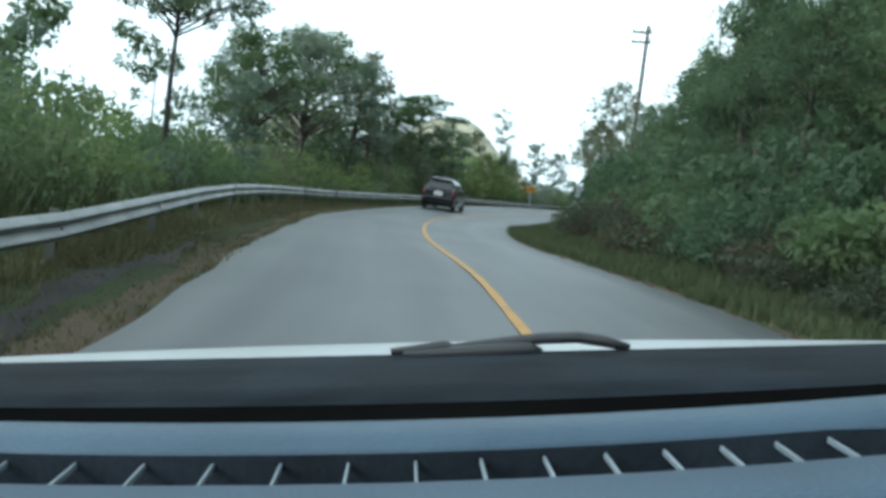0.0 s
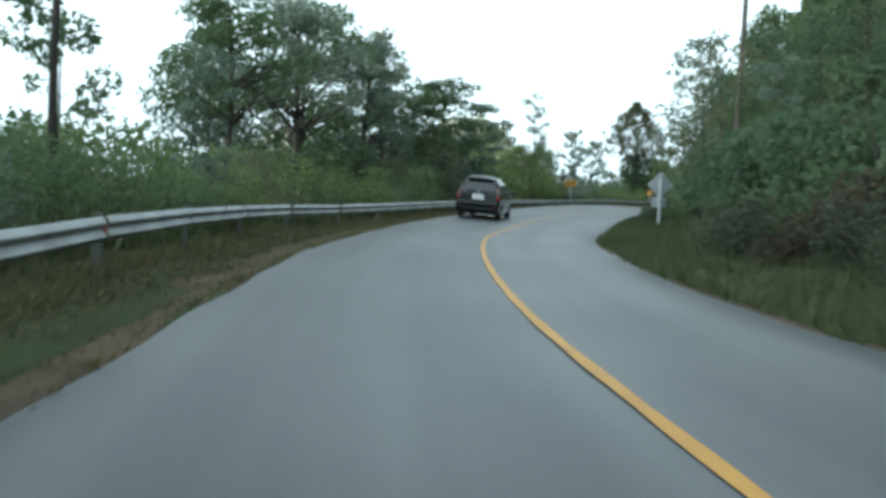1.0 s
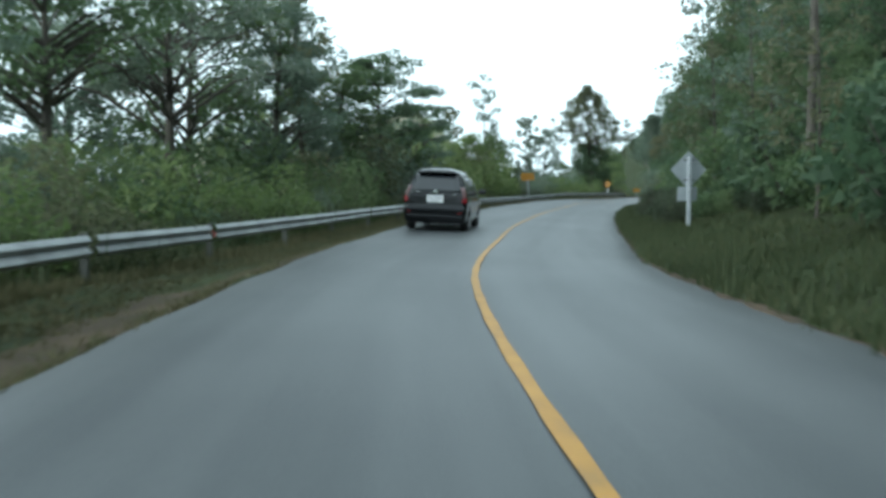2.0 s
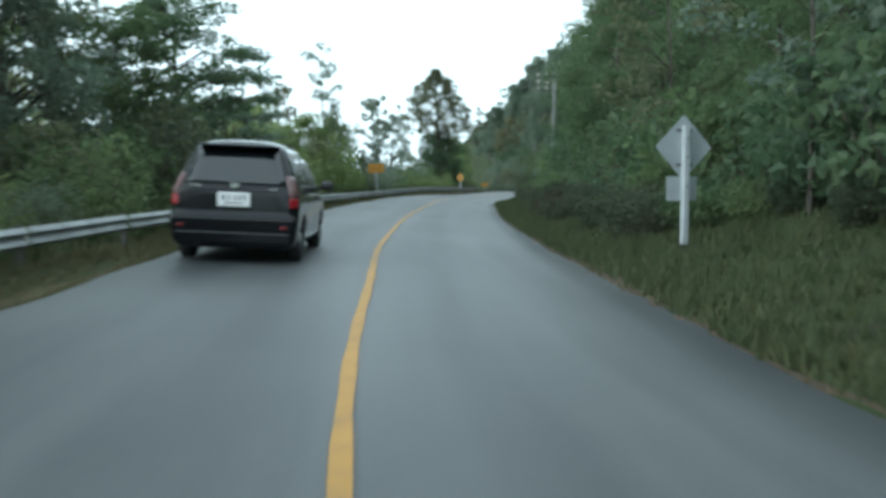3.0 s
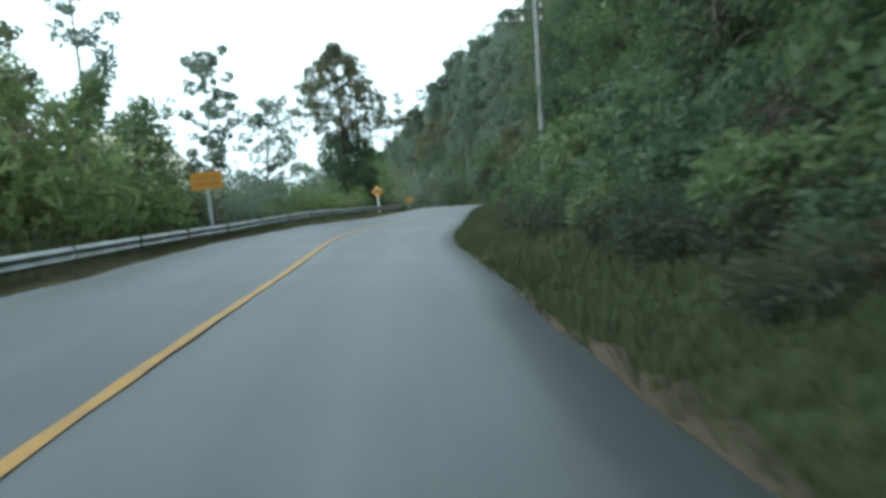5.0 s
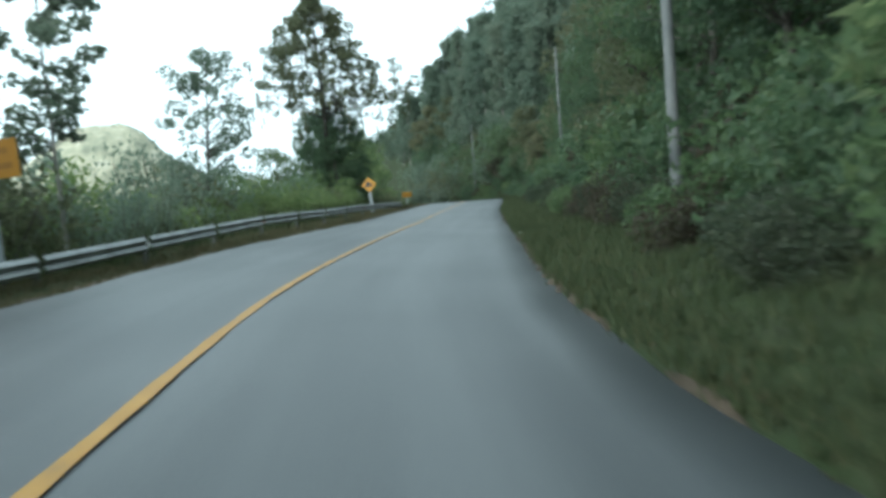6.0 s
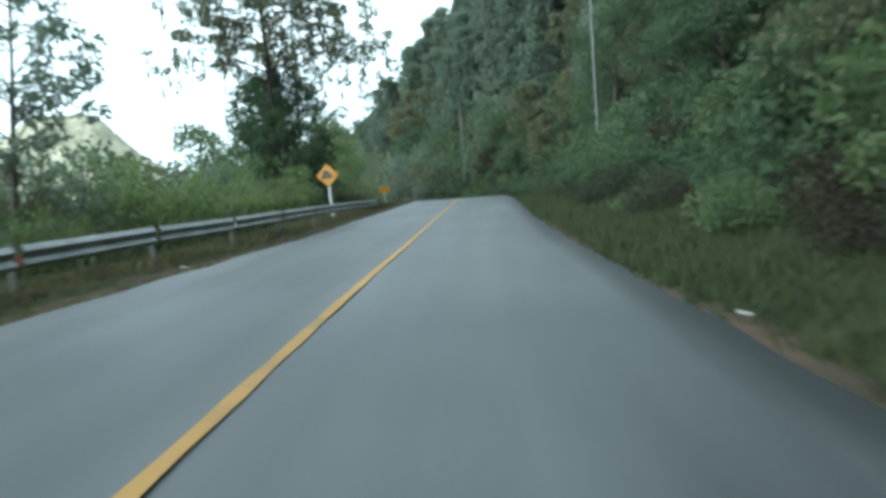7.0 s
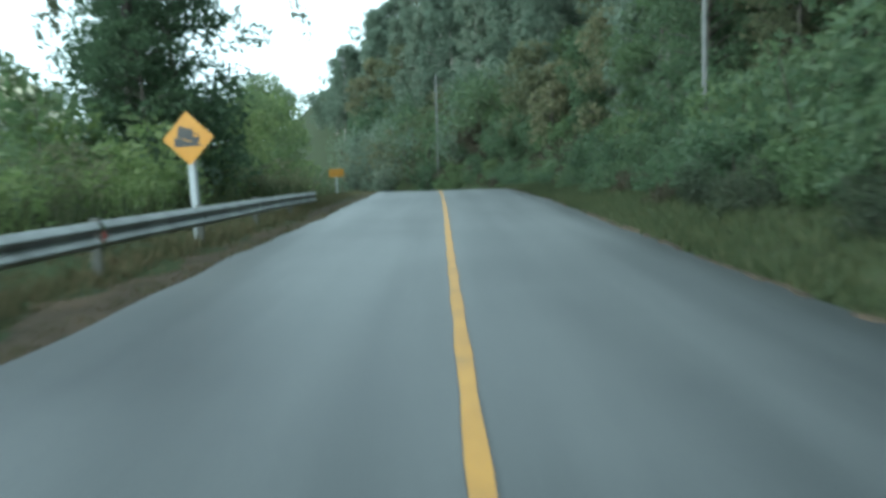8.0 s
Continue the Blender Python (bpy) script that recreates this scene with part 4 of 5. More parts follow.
def guardrail(y0, y1, label):
    rail = tagged(new("guardrail"), label, "guardrail")
    beam = beam_mesh(4.12)
    bm = bmesh.new()
    box(bm, (0.1, 0.06, 1.3), (-0.06, 0, -0.62), 0.008)
    post = part("post", bm, POST_ZINC, rail)
    bm = bmesh.new()
    box(bm, (0.012, 0.09, 0.11), (0.03, 0, -0.155), 0.004)
    mark = part("reflector", bm, PLATE, rail, "small white reflector plate")
    bm = bmesh.new()
    bmesh.ops.create_cone(bm, cap_ends=True, segments=8, radius1=0.02, radius2=0.016, depth=0.03, matrix=Matrix.Translation((0.02, 0, -0.155)) @ Matrix.Rotation(math.pi / 2, 4, "Y"))
    bolt = part("bolt", bm, POST_ZINC, rail)
    bm = bmesh.new()
    box(bm, (0.012, 0.09, 0.11), (0.03, 0, -0.155), 0.004)
    red_mark = part("reflector", bm, REDFILM, rail, "small faded red reflector plate")
    marks = [p for p in (post, mark, bolt, red_mark)]
    used = {p.name: False for p in marks}
    pts, y = [], y0
    i = station(y0)
    last = None
    while ALONG[i] < y1 and i < TOP:
        d = float(knots(ALONG[i], RAIL_D))
        p = place(i, d)
        if last is None or np.hypot(*(p - last)) >= 4.0:
            pts.append(Vector((p[0], p[1], float(knots(ALONG[i], RAIL_TOP)))))
            last = p
        i += 1

    def use(ob, m):
        if not used[ob.name]:
            used[ob.name] = True
            ob.matrix_basis = m
            return
        c = ob.copy()
        scene.collection.objects.link(c)
        c.matrix_basis = m

    for k in range(len(pts) - 1):
        a, b = pts[k], pts[k + 1]
        d = b - a
        turn = math.atan2(-d.x, d.y)
        tilt = math.atan2(d.z, math.hypot(d.x, d.y))
        m = Matrix.Translation((a + b) / 2 + Vector((0.004 * (k % 2), 0, 0.003 * (k % 2)))) @ Matrix.Rotation(turn, 4, "Z") @ Matrix.Rotation(tilt, 4, "X")
        ob = new("beam", beam)
        ob.parent = rail
        ob.matrix_basis = m @ Matrix.Rotation(0.012 * math.sin(k * 2.1), 4, "Y")
        at = Matrix.Translation(a) @ Matrix.Rotation(turn, 4, "Z")
        use(post, at)
        use(bolt, at)
        if k % 4 == 1:
            use(mark, at)
        elif k % 4 == 3:
            use(red_mark, at)
    return rail


guardrail(-8, 137, "grey galvanised W-beam guardrail on steel posts")


# ---- road signs ----
def sign_post(parent, height, lean=0.0, base=0.35, mat=WHITE_POST):
    bm = bmesh.new()
    box(bm, (0.1, 0.1, height - base), (0, 0, base + (height - base) / 2), 0.008)
    part("post", bm, mat, parent, "white square post")
    bm = bmesh.new()
    box(bm, (0.11, 0.11, base + 0.4), (0, 0, base / 2 - 0.2), 0.006)
    part("post_base", bm, BLACK_BASE, parent, "black painted foot")


def plate(name, parent, pts, y, mat, thick=0.006, label=""):
    """A flat plate from an outline in x, z."""
    bm = bmesh.new()
    f = bm.faces.new([bm.verts.new((x, y, z)) for x, z in pts])
    r = bmesh.ops.extrude_face_region(bm, geom=[f])
    bmesh.ops.translate(bm, verts=[v for v in r["geom"] if isinstance(v, bmesh.types.BMVert)], vec=(0, thick, 0))
    bmesh.ops.recalc_face_normals(bm, faces=bm.faces)
    return part(name, bm, mat, parent, label)


def diamond(half, cut=0.04):
    out = []
    for a, b in (((0, 1), (1, 0)), ((1, 0), (0, -1)), ((0, -1), (-1, 0)), ((-1, 0), (0, 1))):
        out.append((half * (a[0] + (b[0] - a[0]) * cut), half * (a[1] + (b[1] - a[1]) * cut)))
        out.append((half * (b[0] + (a[0] - b[0]) * cut), half * (b[1] + (a[1] - b[1]) * cut)))
    return out


def shifted(pts, dx, dz):
    return [(x + dx, z + dz) for x, z in pts]


def rect(w, h, x=0.0, z=0.0):
    return [(x - w / 2, z - h / 2), (x + w / 2, z - h / 2), (x + w / 2, z + h / 2), (x - w / 2, z + h / 2)]


def back_of_sign():
    """A warning sign for the other direction, seen from behind."""
    s = tagged(new("warning_sign"), "grey unpainted back of a diamond sign on white post", "road sign")
    sign_post(s, 2.03, base=0.12)
    board = plate("board", s, shifted(diamond(0.53), 0, 1.68), 0.056, ALU, label="bare grey metal diamond")
    for z in (1.4, 1.95):
        bm = bmesh.new()
        box(bm, (0.3, 0.012, 0.04), (0, 0.05, z), 0.003)
        part("bracket", bm, POST_ZINC, s)
    plate("small_board", s, rect(0.57, 0.39, -0.03, 1.02), 0.056, ALU, label="bare grey metal rectangle")
    for x, z in ((0.0, 1.82), (0.0, 1.52), (0.0, 1.05)):
        bm = bmesh.new()
        bmesh.ops.create_cone(bm, cap_ends=True, segments=8, radius1=0.014, radius2=0.014, depth=0.02, matrix=Matrix.Translation((x, -0.056, z)) @ Matrix.Rotation(math.pi / 2, 4, "X"))
        part("bolt", bm, POST_ZINC, s)
    s.matrix_basis = pose(6.5, 47.53, 0.02, 0, 0, 8)
    return s


def steep_hill_sign():
    s = tagged(new("warning_sign"), "yellow diamond warning sign, black truck on a slope", "road sign")
    sign_post(s, 2.05, base=0.3)
    z = 1.86
    plate("board", s, shifted(diamond(0.405), 0, z), -0.062, YELLOW, label="yellow diamond board")
    wedge = [(-0.22, -0.12), (0.24, -0.12), (-0.22, 0.03)]
    plate("slope_symbol", s, shifted(wedge, 0, z), -0.066, BLACK, 0.003)
    turn = math.atan2(-0.15, 0.46)

    def tilted(pts, dx, dz):
        return [(x * math.cos(turn) - w * math.sin(turn) + dx, x * math.sin(turn) + w * math.cos(turn) + dz + z) for x, w in pts]

    truck = [(-0.17, 0), (0.19, 0), (0.19, 0.07), (0.15, 0.13), (0.06, 0.13), (0.06, 0.17), (-0.17, 0.17)]
    plate("truck_symbol", s, tilted(truck, -0.02, -0.02), -0.066, BLACK, 0.003)
    plate("cab_window", s, tilted(rect(0.07, 0.04, 0.115, 0.095), -0.02, -0.02), -0.068, YELLOW, 0.003)
    for x in (-0.1, 0.12):
        disc = [(x + 0.035 * math.cos(a * math.pi / 6), -0.01 + 0.035 * math.sin(a * math.pi / 6)) for a in range(12)]
        plate("wheel_symbol", s, tilted(disc, -0.02, -0.02), -0.068, BLACK, 0.003)
    s.matrix_basis = pose(21.0, 124.45, -0.17, 0, -2.5, -30)
    return s


def worded_sign(x, y, z, turn, lean, label):
    """A yellow rectangle with two lines that cannot be read."""
    s = tagged(new("information_sign"), label, "road sign")
    sign_post(s, 2.25, base=0.5)
    plate("board", s, rect(0.98, 0.54, 0, 2.14), -0.062, YELLOW, label="yellow rectangular board")
    for zz, w in ((2.25, 0.7), (2.04, 0.8)):
        plate("text_bar", s, rect(w, 0.09, 0, zz), -0.065, BLACK_BAR, 0.002)
    s.matrix_basis = pose(x, y, z, 0, lean, turn)
    return s


BLACK_BAR = two("faded_dark_ink", (0.22, 0.1, 0.01), (0.3, 0.15, 0.015), rough=0.6)
back_of_sign()
steep_hill_sign()
worded_sign(7.85, 91.3, -0.1, -14, -3, "yellow rectangular sign with dark lettering on white post")
worded_sign(35.6, 170.5, -1.25, -10, 0, "small yellow sign on white post at the bend")


# ---- power poles ----
def power_pole(x, y, top, arms, label, mat=CONCRETE, stout=0.75, arm_length=1.5):
    p = tagged(new("power_pole"), label, "power pole")
    z = float(ground_z(x, y)[0])
    height = top - z
    verts, faces = [], []
    tube(verts, faces, [(0, 0, -0.5), (0, 0, height * 0.5), (0, 0, height)], [0.15 * stout, 0.125 * stout, 0.1 * stout], 10)
    raw("shaft", verts, faces, mat, p, smooth=True)
    for k in range(arms):
        bm = bmesh.new()
        box(bm, (arm_length, 0.09, 0.09), (-0.3 * arm_length, 0.13, height - 0.3 - 0.45 * k), 0.008)
        arm = part("crossarm", bm, POST_ZINC, p)
        for dx in (-0.73 * arm_length, -0.33 * arm_length, 0.13 * arm_length):
            bm = bmesh.new()
            bmesh.ops.create_cone(bm, cap_ends=True, segments=10, radius1=0.05, radius2=0.03, depth=0.18, matrix=Matrix.Translation((dx, 0.13, height - 0.165 - 0.45 * k)))
            part("insulator", bm, CLEAR_CERAMIC, arm, "pale ceramic insulator")
    p.matrix_basis = pose(x, y, z, 0, 0, -18)
    return p


CLEAR_CERAMIC = two("pale_ceramic", (0.5, 0.5, 0.48), (0.65, 0.64, 0.6), rough=0.3)
power_pole(20.2, 93.9, 8.6, 3, "grey concrete power pole with three crossarms", stout=0.9)
power_pole(34.75, 130.4, 9.4, 0, "plain grey concrete power pole among the trees", stout=0.55)
power_pole(46.6, 180, 8.4, 0, "plain grey concrete power pole among the trees", stout=0.55)
power_pole(8.15, 43.6, 9.75, 2, "dark weathered power pole with two short crossarms beside the trees", BARK, arm_length=0.9)


# ---- pale scraps on the verge ----
LITTER = two("dirty_pale_litter", (0.3, 0.3, 0.29), (0.42, 0.42, 0.4), scale=9, rough=0.8)


def scrap(x, y, z, size, turn):
    bm = bmesh.new()
    box(bm, (size, size * 0.55, size * 0.16), (0, 0, size * 0.06), size * 0.05)
    for v in bm.verts:
        v.co.z += 0.25 * size * math.sin(9 * v.co.x / size) * 0.3
    s = part("litter", bm, LITTER)
    tagged(s, "crumpled white scrap of litter lying on the verge", "litter")
    s.matrix_basis = pose(x, y, z, 4, 6, turn)
    return s


for x, y, size, turn in SCRAPS:
    scrap(x, y, float(ground_z(x, y)[0]) + 0.035, size, turn)


# ---- the dark people carrier ----
def interp(z, table):
    return float(np.interp(z, [a for a, b in table], [b for a, b in table]))


REAR = [(0.2, 0.03), (0.28, -0.02), (0.5, -0.03), (0.62, 0.0), (0.66, 0.05), (0.95, 0.06), (1.05, 0.09), (1.35, 0.24), (1.55, 0.34), (1.62, 0.42), (1.67, 0.55), (1.69, 0.75)]
FRONT = [(0.2, 3.98), (0.45, 4.08), (0.7, 4.05), (0.8, 3.95), (0.9, 3.55), (0.98, 3.2), (1.2, 2.8), (1.4, 2.45), (1.52, 2.2), (1.6, 1.9), (1.65, 1.6), (1.69, 1.2)]
HALF = [(0.2, 0.74), (0.3, 0.8), (0.5, 0.825), (0.8, 0.83), (0.95, 0.815), (1.05, 0.785), (1.25, 0.725), (1.45, 0.655), (1.55, 0.605), (1.6, 0.56), (1.64, 0.49), (1.67, 0.4), (1.69, 0.28)]


def outline(z, n=160, grow=0.0):
    """The van's level outline at a height: a rectangle with round corners."""
    r0, f0, w = interp(z, REAR) - grow, interp(z, FRONT) + grow, interp(z, HALF) + grow
    rr = 0.16 + 0.1 * max(0.0, z - 1.0)
    rf = 0.38
    out = []

    def arc(cx, cy, r, a0, a1, m):
        for k in range(m + 1):
            a = math.radians(a0 + (a1 - a0) * k / m)
            out.append((cx + r * math.cos(a), cy + r * math.sin(a)))

    arc(w - rr, r0 + rr, rr, -90, 0, 8)
    for k in range(1, 56):
        out.append((w, r0 + rr + (f0 - rf - r0 - rr) * k / 56))
    arc(w - rf, f0 - rf, rf, 0, 90, 8)
    for k in range(1, 10):
        out.append((w - rf - 2 * (w - rf) * k / 10, f0))
    arc(-w + rf, f0 - rf, rf, 90, 180, 8)
    for k in range(1, 56):
        out.append((-w, f0 - rf - (f0 - rf - r0 - rr) * k / 56))
    arc(-w + rr, r0 + rr, rr, 180, 270, 8)
    for k in range(1, 10):
        out.append((-w + rr + 2 * (w - rr) * k / 10, r0))
    return out


AXLES = (0.76, 3.4)


def van_body(parent):
    levels = [0.2 + 0.03 * k for k in range(48)] + [1.64, 1.66, 1.675, 1.685, 1.69]
    verts, faces = [], []
    for z in levels:
        for x, y in outline(z):
            for ax in AXLES:
                if math.hypot(y - ax, z - 0.3) < 0.355 and abs(x) > 0.45:
                    x = math.copysign(0.5, x)
            verts.append((x, y, z))
    n = len(outline(0.3))
    for j in range(len(levels) - 1):
        for k in range(n):
            a, b = j * n + k, j * n + (k + 1) % n
            faces.append((a, b, b + n, a + n))
    faces.append(tuple((len(levels) - 1) * n + k for k in range(n)))
    faces.append(tuple(reversed(range(n))))
    body = raw("body", verts, faces, PAINT, parent, "glossy black body", smooth=True)
    return body


def side_patch(name, parent, sgn, zs, y0, y1, mat, proud=0.006, label="", nz=6, ny=10):
    """A panel lying on the van's side between heights zs, from y0(z) to y1(z)."""
    verts, faces = [], []
    for j in range(nz + 1):
        z = zs[0] + (zs[1] - zs[0]) * j / nz
        a, b = y0(z), y1(z)
        for i in range(ny + 1):
            verts.append((sgn * (interp(z, HALF) + proud), a + (b - a) * i / ny, z))
    for j in range(nz):
        for i in range(ny):
            q = j * (ny + 1) + i
            f = (q, q + 1, q + ny + 2, q + ny + 1)
            faces.append(f if sgn > 0 else tuple(reversed(f)))
    ob = raw(name, verts, faces, mat, parent, label, smooth=True)
    solid = ob.modifiers.new("thick", "SOLIDIFY")
    solid.thickness, solid.offset = 0.012, -1
    return ob


def rear_patch(name, parent, zs, x0, x1, mat, proud=0.006, label="", nz=6, nx=12):
    """A panel lying on the tail between heights zs, from x0(z) to x1(z), following the round corners."""
    verts, faces = [], []
    for j in range(nz + 1):
        z = zs[0] + (zs[1] - zs[0]) * j / nz
        r0, w = interp(z, REAR), interp(z, HALF)
        rr = 0.16 + 0.1 * max(0.0, z - 1.0)
        for i in range(nx + 1):
            x = x0(z) + (x1(z) - x0(z)) * i / nx
            over = max(0.0, abs(x) - (w - rr))
            bow = rr - math.sqrt(max(rr * rr - over * over, 0))
            verts.append((x, r0 + bow - proud, z))
    for j in range(nz):
        for i in range(nx):
            q = j * (nx + 1) + i
            faces.append((q, q + 1, q + nx + 2, q + nx + 1))
    ob = raw(name, verts, faces, mat, parent, label, smooth=True)
    solid = ob.modifiers.new("thick", "SOLIDIFY")
    solid.thickness, solid.offset = 0.012, -1
    return ob


def van_wheel(parent, x, y):
    sgn = 1 if x > 0 else -1
    w = new("wheel")
    w.parent = parent
    prof = [(0.19, -0.09), (0.27, -0.095), (0.3, -0.075), (0.305, 0.0), (0.3, 0.075), (0.27, 0.095), (0.19, 0.09)]
    verts, faces, n = [], [], 28
    for k in range(n):
        a = 2 * math.pi * k / n
        verts += [(o, r * math.cos(a), r * math.sin(a)) for r, o in prof]
    m = len(prof)
    for k in range(n):
        for j in range(m - 1):
            a, b = k * m + j, ((k + 1) % n) * m + j
            faces.append((a, b, b + 1, a + 1))
    raw("tyre", verts, faces, RUBBER, w, smooth=True)
    bm = bmesh.new()
    bmesh.ops.create_cone(bm, cap_ends=True, segments=28, radius1=0.2, radius2=0.2, depth=0.05, matrix=Matrix.Translation((sgn * 0.02, 0, 0)) @ Matrix.Rotation(math.pi / 2, 4, "Y"))
    part("disc", bm, TRIM, w)
    bm = bmesh.new()
    for k in range(5):
        box(bm, (0.03, 0.055, 0.19), (0, 0, 0.1), 0.006, Matrix.Translation((sgn * 0.06, 0, 0)) @ Matrix.Rotation(2 * math.pi * k / 5, 4, "X"))
    bmesh.ops.create_cone(bm, cap_ends=True, segments=16, radius1=0.05, radius2=0.04, depth=0.05, matrix=Matrix.Translation((sgn * 0.06, 0, 0)) @ Matrix.Rotation(math.pi / 2, 4, "Y"))
    part("rim", bm, RIM, w, "silver alloy rim")
    w.matrix_basis = pose(x, y, 0.305)


def build_van():
    van = tagged(new("people_carrier"), "black compact people carrier with tinted glass on the asphalt", "car")
    body = van_body(van)
    for x in (-0.715, 0.715):
        for y in AXLES:
            van_wheel(van, x, y)
    # tail
    rear_patch("rear_window", van, (1.06, 1.52), lambda z: -0.66 + 0.32 * (z - 1.06), lambda z: 0.66 - 0.32 * (z - 1.06), GLASS, 0.007, "dark tinted rear window")
    bm = bmesh.new()
    box(bm, (1.06, 0.3, 0.035), (0, 0.42, 1.575), 0.014, Matrix.Rotation(0.06, 4, "X"))
    part("roof_spoiler", bm, PAINT, van)
    for s in (-1, 1):
        a, b = (0.715, 0.822) if s > 0 else (-0.822, -0.715)
        lamp = rear_patch("tail_lamp", van, (0.9, 1.2), lambda z: a - s * 0.3 * max(0, z - 0.95), lambda z: b - s * 0.3 * max(0, z - 0.95), CLEAR, 0.014, "clear upper tail lamp lens")
        rear_patch("brake_lens", lamp, (0.77, 0.9), lambda z: a, lambda z: b, RED, 0.014, "red lens")
    rear_patch("tailgate_trim", van, (0.985, 1.005), lambda z: -0.5, lambda z: 0.5, TRIM, 0.02, "dark strip above the plate", nz=2)
    bm = bmesh.new()
    box(bm, (0.2, 0.012, 0.016), (-0.5, 0.06, 1.03), 0.003)
    part("model_badge", bm, CHROME, van, "chrome letters too small to read")
    bm = bmesh.new()
    box(bm, (0.09, 0.012, 0.024), (0.5, 0.06, 1.01), 0.003)
    part("trim_badge", bm, CHROME, van, "chrome letters too small to read")
    bm = bmesh.new()
    bmesh.ops.create_cone(bm, cap_ends=True, segments=20, radius1=0.06, radius2=0.05, depth=0.016, matrix=Matrix.Translation((0, 0.066, 1.05)) @ Matrix.Diagonal((1.2, 1, 0.8, 1)) @ Matrix.Rotation(math.pi / 2, 4, "X"))
    part("maker_badge", bm, CHROME, van, "plain oval chrome badge")
    bm = bmesh.new()
    box(bm, (0.42, 0.016, 0.19), (0, 0.036, 0.86), 0.006)
    board = part("number_plate", bm, PLATE, van, "white plate in a pale frame")
    bm = bmesh.new()
    for x, w in ((-0.13, 0.06), (-0.06, 0.05), (0.02, 0.05), (0.08, 0.05), (0.14, 0.05)):
        box(bm, (w * 0.75, 0.004, 0.075), (x, 0.026, 0.885))
    box(bm, (0.24, 0.004, 0.025), (0, 0.026, 0.81))
    part("plate_bars", bm, GREY_INK, board)
    bm = bmesh.new()
    box(bm, (1.6, 0.13, 0.2), (0, 0.02, 0.53), 0.04)
    bumper = part("rear_bumper", bm, PAINT, van)
    bm = bmesh.new()
    box(bm, (1.5, 0.1, 0.16), (0, 0.0, 0.35), 0.03)
    part("bumper_skirt", bm, PAINT, bumper)
    for x in (-0.66, 0.66):
        bm = bmesh.new()
        box(bm, (0.1, 0.02, 0.05), (x, -0.045, 0.5), 0.008)
        part("bumper_reflector", bm, DARK_RED, bumper, "small red reflector")
    verts, faces = [], []
    tube(verts, faces, [(-0.45, -0.04, 0.24), (-0.45, 0.4, 0.25)], [0.03, 0.03], 10)
    raw("exhaust_pipe", verts, faces, CHROME, van)
    verts, faces = [], []
    tube(verts, faces, [(0.05, 0.1, 1.06), (-0.02, 0.1, 1.08), (-0.34, 0.135, 1.12)], [0.014, 0.012, 0.008], 6)
    raw("rear_wiper", verts, faces, TRIM, van)
    # sides
    for s in (-1, 1):
        side_patch("quarter_window", van, s, (1.06, 1.44), lambda z: 0.55 + 0.55 * (z - 1.06), lambda z: 1.32, GLASS, label="dark tinted side glass")
        side_patch("rear_door_window", van, s, (1.05, 1.46), lambda z: 1.42, lambda z: 2.18, GLASS, label="dark tinted side glass")
        side_patch("front_door_window", van, s, (1.04, 1.45), lambda z: 2.27, lambda z: 2.98 - 1.6 * (z - 1.04), GLASS, label="dark tinted side glass")
        side_patch("side_moulding", van, s, (0.3, 0.34), lambda z: 1.18, lambda z: 3.0, CHROME, 0.012, "bright sill strip", nz=2)
        for y in (1.5, 2.4):
            bm = bmesh.new()
            box(bm, (0.03, 0.2, 0.035), (s * 0.842, y, 0.93), 0.01)
            part("door_handle", bm, CHROME, van, "chrome door handle")
        for y in (1.37, 2.225, 3.05):
            side_patch("door_gap", van, s, (0.4, 1.04), lambda z: y - 0.005, lambda z: y + 0.005, TRIM, 0.002, nz=8, ny=1)
        bm = bmesh.new()
        box(bm, (0.2, 0.1, 0.14), (s * 0.95, 2.92, 1.08), 0.04)
        box(bm, (0.1, 0.05, 0.04), (s * 0.84, 2.93, 1.04), 0.01)
        part("door_mirror", bm, TRIM, van)
        verts, faces = [], []
        tube(verts, faces, [(s * 0.52, 0.8, 1.6), (s * 0.52, 0.95, 1.655), (s * 0.52, 1.8, 1.655), (s * 0.52, 1.95, 1.59)], [0.014] * 4, 6)
        raw("roof_rail", verts, faces, TRIM, van)
        bm = bmesh.new()
        box(bm, (0.3, 0.1, 0.16), (s * 0.6, 3.96, 0.76), 0.04)
        part("headlamp", bm, CLEAR, van)
    # windscreen
    verts, faces = [], []
    for j in range(7):
        z = 1.05 + 0.48 * j / 6
        f, w = interp(z, FRONT), interp(z, HALF) - 0.16
        for i in range(13):
            x = -w + 2 * w * i / 12
            verts.append((x, f + 0.006 - 0.16 * (x / w) ** 4, z))
    for j in range(6):
        for i in range(12):
            q = j * 13 + i
            faces.append((q, q + 1, q + 14, q + 13))
    raw("windscreen", verts, faces, GLASS, van, smooth=True)
    x, y = -0.61, 45.97
    bank = -2.4
    van.matrix_basis = pose(x, y, float(road_z(48.0, -1.75)) - 0.012, 0, -bank, -10) @ Matrix.Diagonal((1, 1, 0.955, 1))
    return van


build_van()


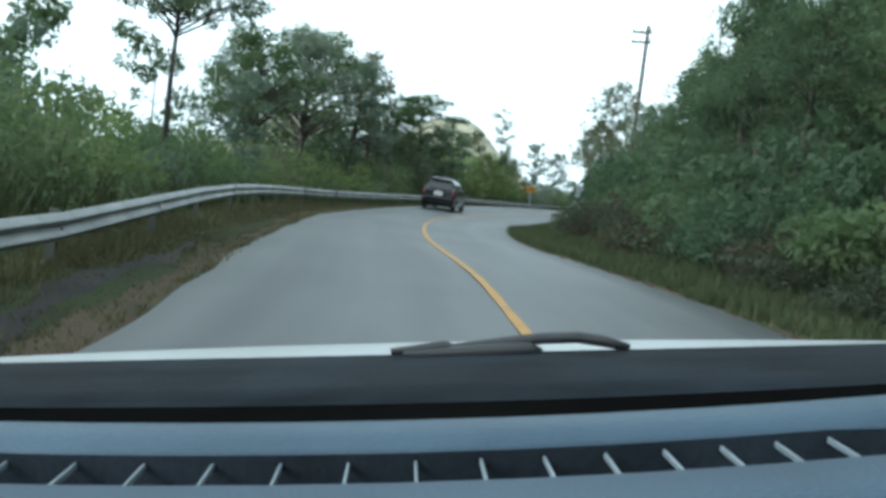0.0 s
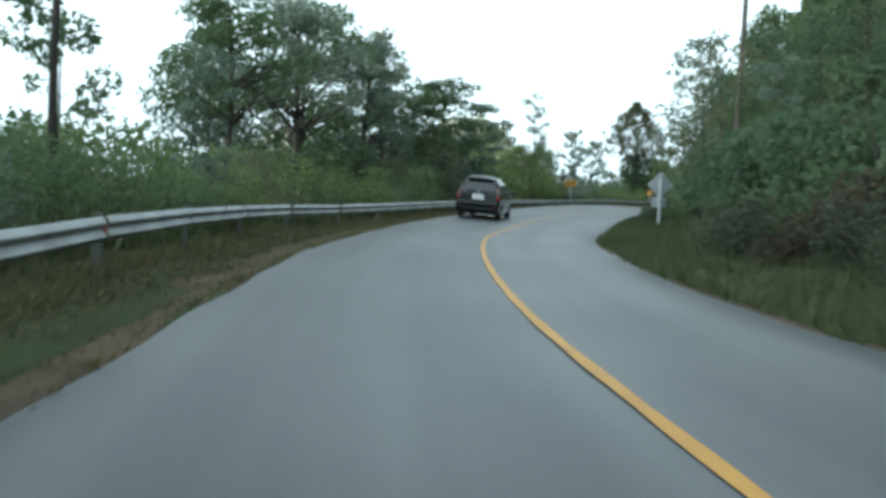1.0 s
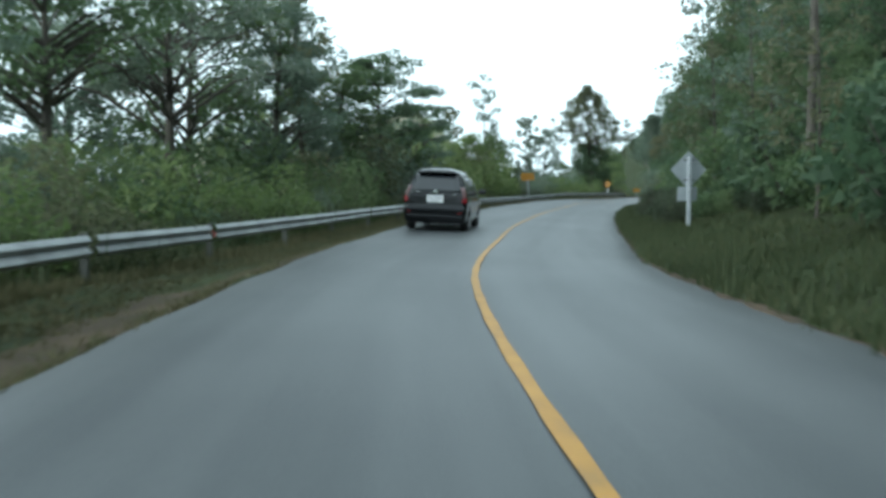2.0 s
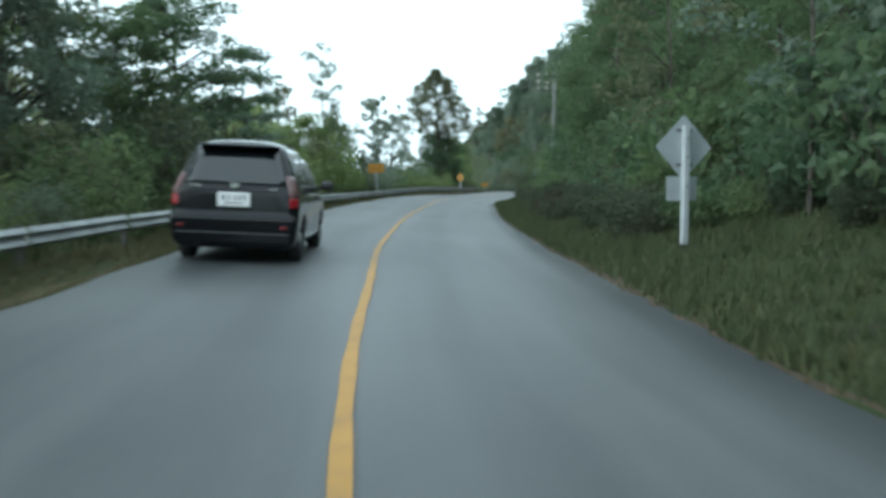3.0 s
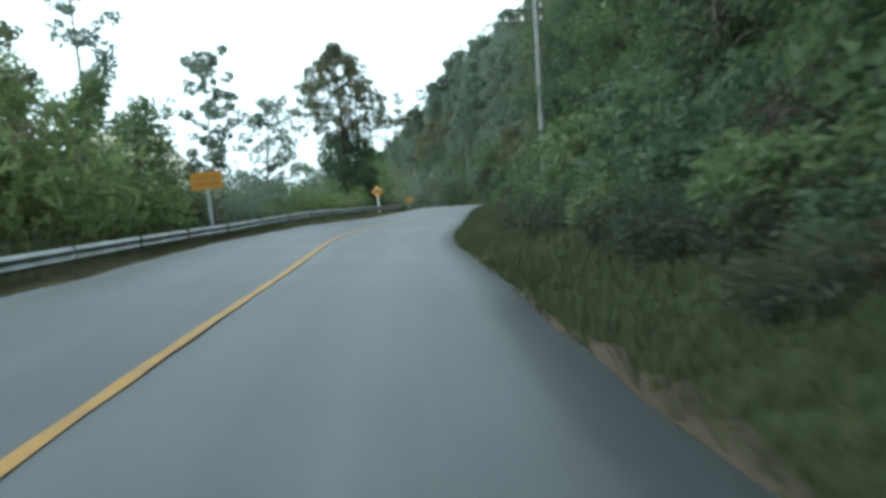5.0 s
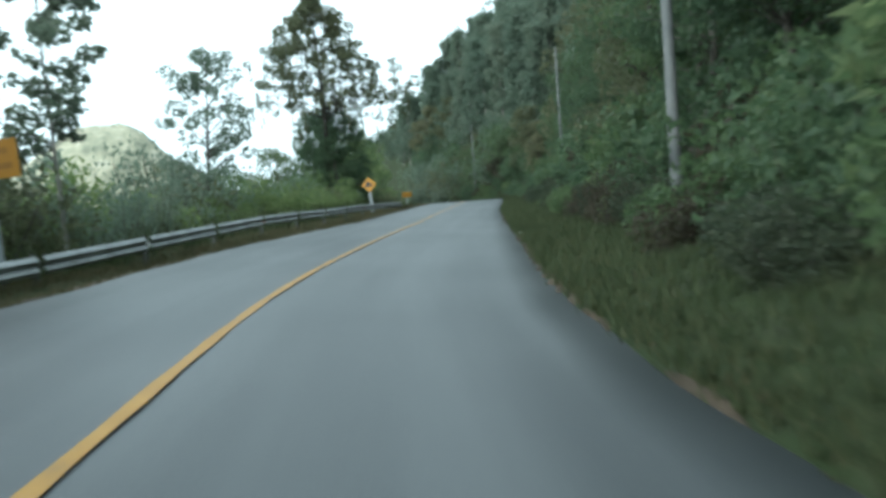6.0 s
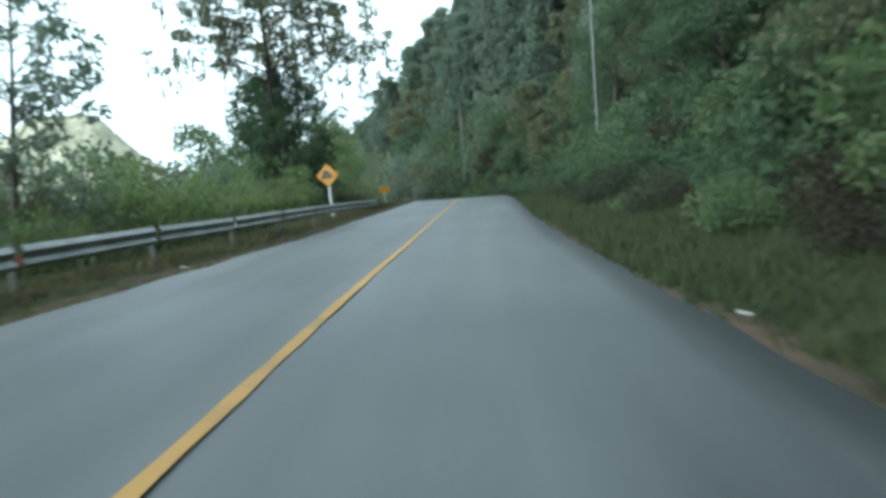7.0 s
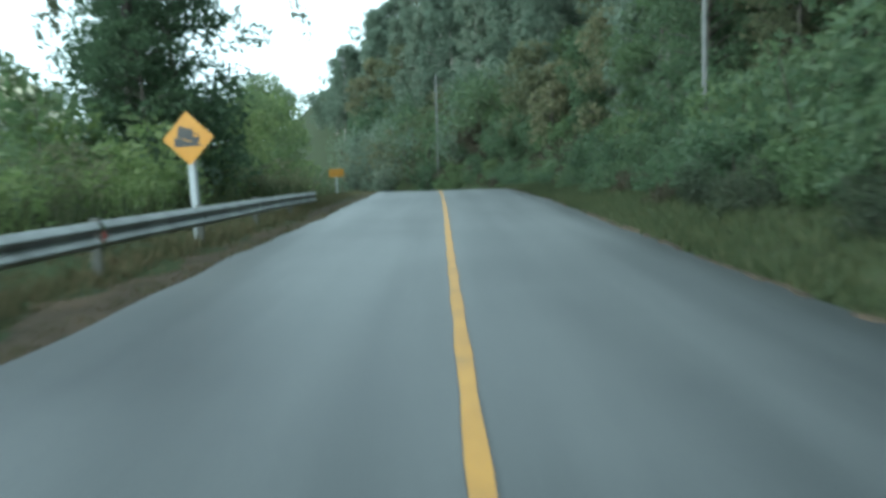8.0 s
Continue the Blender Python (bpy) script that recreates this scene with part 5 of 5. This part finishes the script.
# ---- the camera's own car, where the shot begins ----
def own_car():
    car = tagged(new("white_car"), "white car front with bonnet, wiper and blue-grey dashboard", "car")

    def sheet(name, rows, mat, parent, label="", half=0.74, bow=0.0, thick=0.012, n=24, crown=0.0):
        """A strip across the car from (forward, height) rows; bow: how far its middle lies ahead of its ends."""
        verts, faces = [], []
        for y, z in rows:
            for i in range(n + 1):
                u = -1 + 2 * i / n
                verts.append((u * half, y - bow * u * u, z - crown * u * u))
        for j in range(len(rows) - 1):
            for i in range(n):
                q = j * (n + 1) + i
                faces.append((q, q + 1, q + n + 2, q + n + 1))
        ob = raw(name, verts, faces, mat, parent, label, smooth=True)
        solid = ob.modifiers.new("thick", "SOLIDIFY")
        solid.thickness, solid.offset = thick, -1
        return ob

    H = 1.143
    # dashboard: near lip, vent well, plateau, rolled edge
    dash = sheet("dashboard", [(0.26, H - 0.30), (0.38, H - 0.19), (0.43, H - 0.162), (0.478, H - 0.153)], DASH, car, "blue-grey dashboard top", bow=0.0, crown=-0.07)
    sheet("vent_well", [(0.479, H - 0.155), (0.482, H - 0.195), (0.518, H - 0.19), (0.521, H - 0.151)], DASH_DARK, dash, "dark defroster slot", bow=0.0, crown=-0.07, thick=0.004)
    for k in range(17):
        x = -0.315 + 0.0362 * k
        x -= 0.39 * max(x, 0) ** 2
        bm = bmesh.new()
        box(bm, (0.0016, 0.042, 0.0035), (x, 0.4995, H - 0.1565 + 0.07 * (x / 0.74) ** 2), 0.0005)
        part("vent_fin", bm, FIN_LIT, dash, "vent fin coloured pale for its lit edge")
    sheet("dash_plateau", [(0.522, H - 0.149), (0.555, H - 0.1465), (0.578, H - 0.1475), (0.588, H - 0.155), (0.592, H - 0.19)], DASH, dash, "blue-grey plateau below the glass", bow=0.01, crown=-0.055)
    # matt black sheet: the gap's shade is put into its colour
    sheet("screen_gap", [(0.594, H - 0.22), (0.8, H - 0.22), (0.84, H - 0.2)], GAP_SHADE, car, "black sheet painting the dark of the gap below the windscreen", bow=0.03, crown=-0.03)
    sheet("cowl", [(0.841, H - 0.201), (0.95, H - 0.205), (1.05, H - 0.207), (1.13, H - 0.2095), (1.16, H - 0.235)], DASH_DARK, car, "dark plastic cowl", bow=0.06, crown=-0.012)
    bonnet = sheet("bonnet", [(1.165, H - 0.23), (1.22, H - 0.225), (1.29, H - 0.225), (1.4, H - 0.242), (1.6, H - 0.31), (1.8, H - 0.44), (1.95, H - 0.6), (1.98, H - 0.8)], WHITE_PAINT, car, "white painted bonnet", bow=0.08, crown=0.0)
    verts, faces = [], []
    tube(verts, faces, [(-0.015, 1.12, H - 0.204), (0.05, 1.125, H - 0.2), (0.06, 1.125, H - 0.203), (0.12, 1.13, H - 0.198), (0.165, 1.13, H - 0.194), (0.21, 1.13, H - 0.1935), (0.24, 1.125, H - 0.198), (0.27, 1.12, H - 0.206)], [0.004, 0.007, 0.006, 0.007, 0.007, 0.007, 0.007, 0.005], 8)
    tube(verts, faces, [(0.0, 1.12, H - 0.208), (0.1, 1.12, H - 0.206), (0.15, 1.12, H - 0.205), (0.165, 1.12, H - 0.208)], [0.006, 0.009, 0.009, 0.004], 8)
    raw("wiper", verts, faces, TRIM, car, "black wiper arm at rest", smooth=True)
    for s in (-1, 1):
        bm = bmesh.new()
        box(bm, (0.05, 2.6, 0.4), (s * 0.76, 0.72, 0.45), 0.02)
        part("side_panel", bm, WHITE_PAINT, car)
        van_wheel(car, s * 0.68, 1.45)
    bm = bmesh.new()
    box(bm, (1.48, 0.06, 0.4), (0, 1.99, 0.42), 0.025)
    part("front_bumper", bm, WHITE_PAINT, car)
    bm = bmesh.new()
    box(bm, (1.46, 0.9, 0.05), (0, 0.0, 0.26), 0.01)
    part("cabin_floor", bm, TRIM, car)
    bm = bmesh.new()
    box(bm, (1.46, 0.04, 0.62), (0, 0.62, 0.55), 0.01)
    part("bulkhead", bm, TRIM, car)
    car.matrix_basis = pose(0.148, -0.02, float(road_z(0.0, -1.1)), 0, -7.9, 2.6)
    return car


own_car()
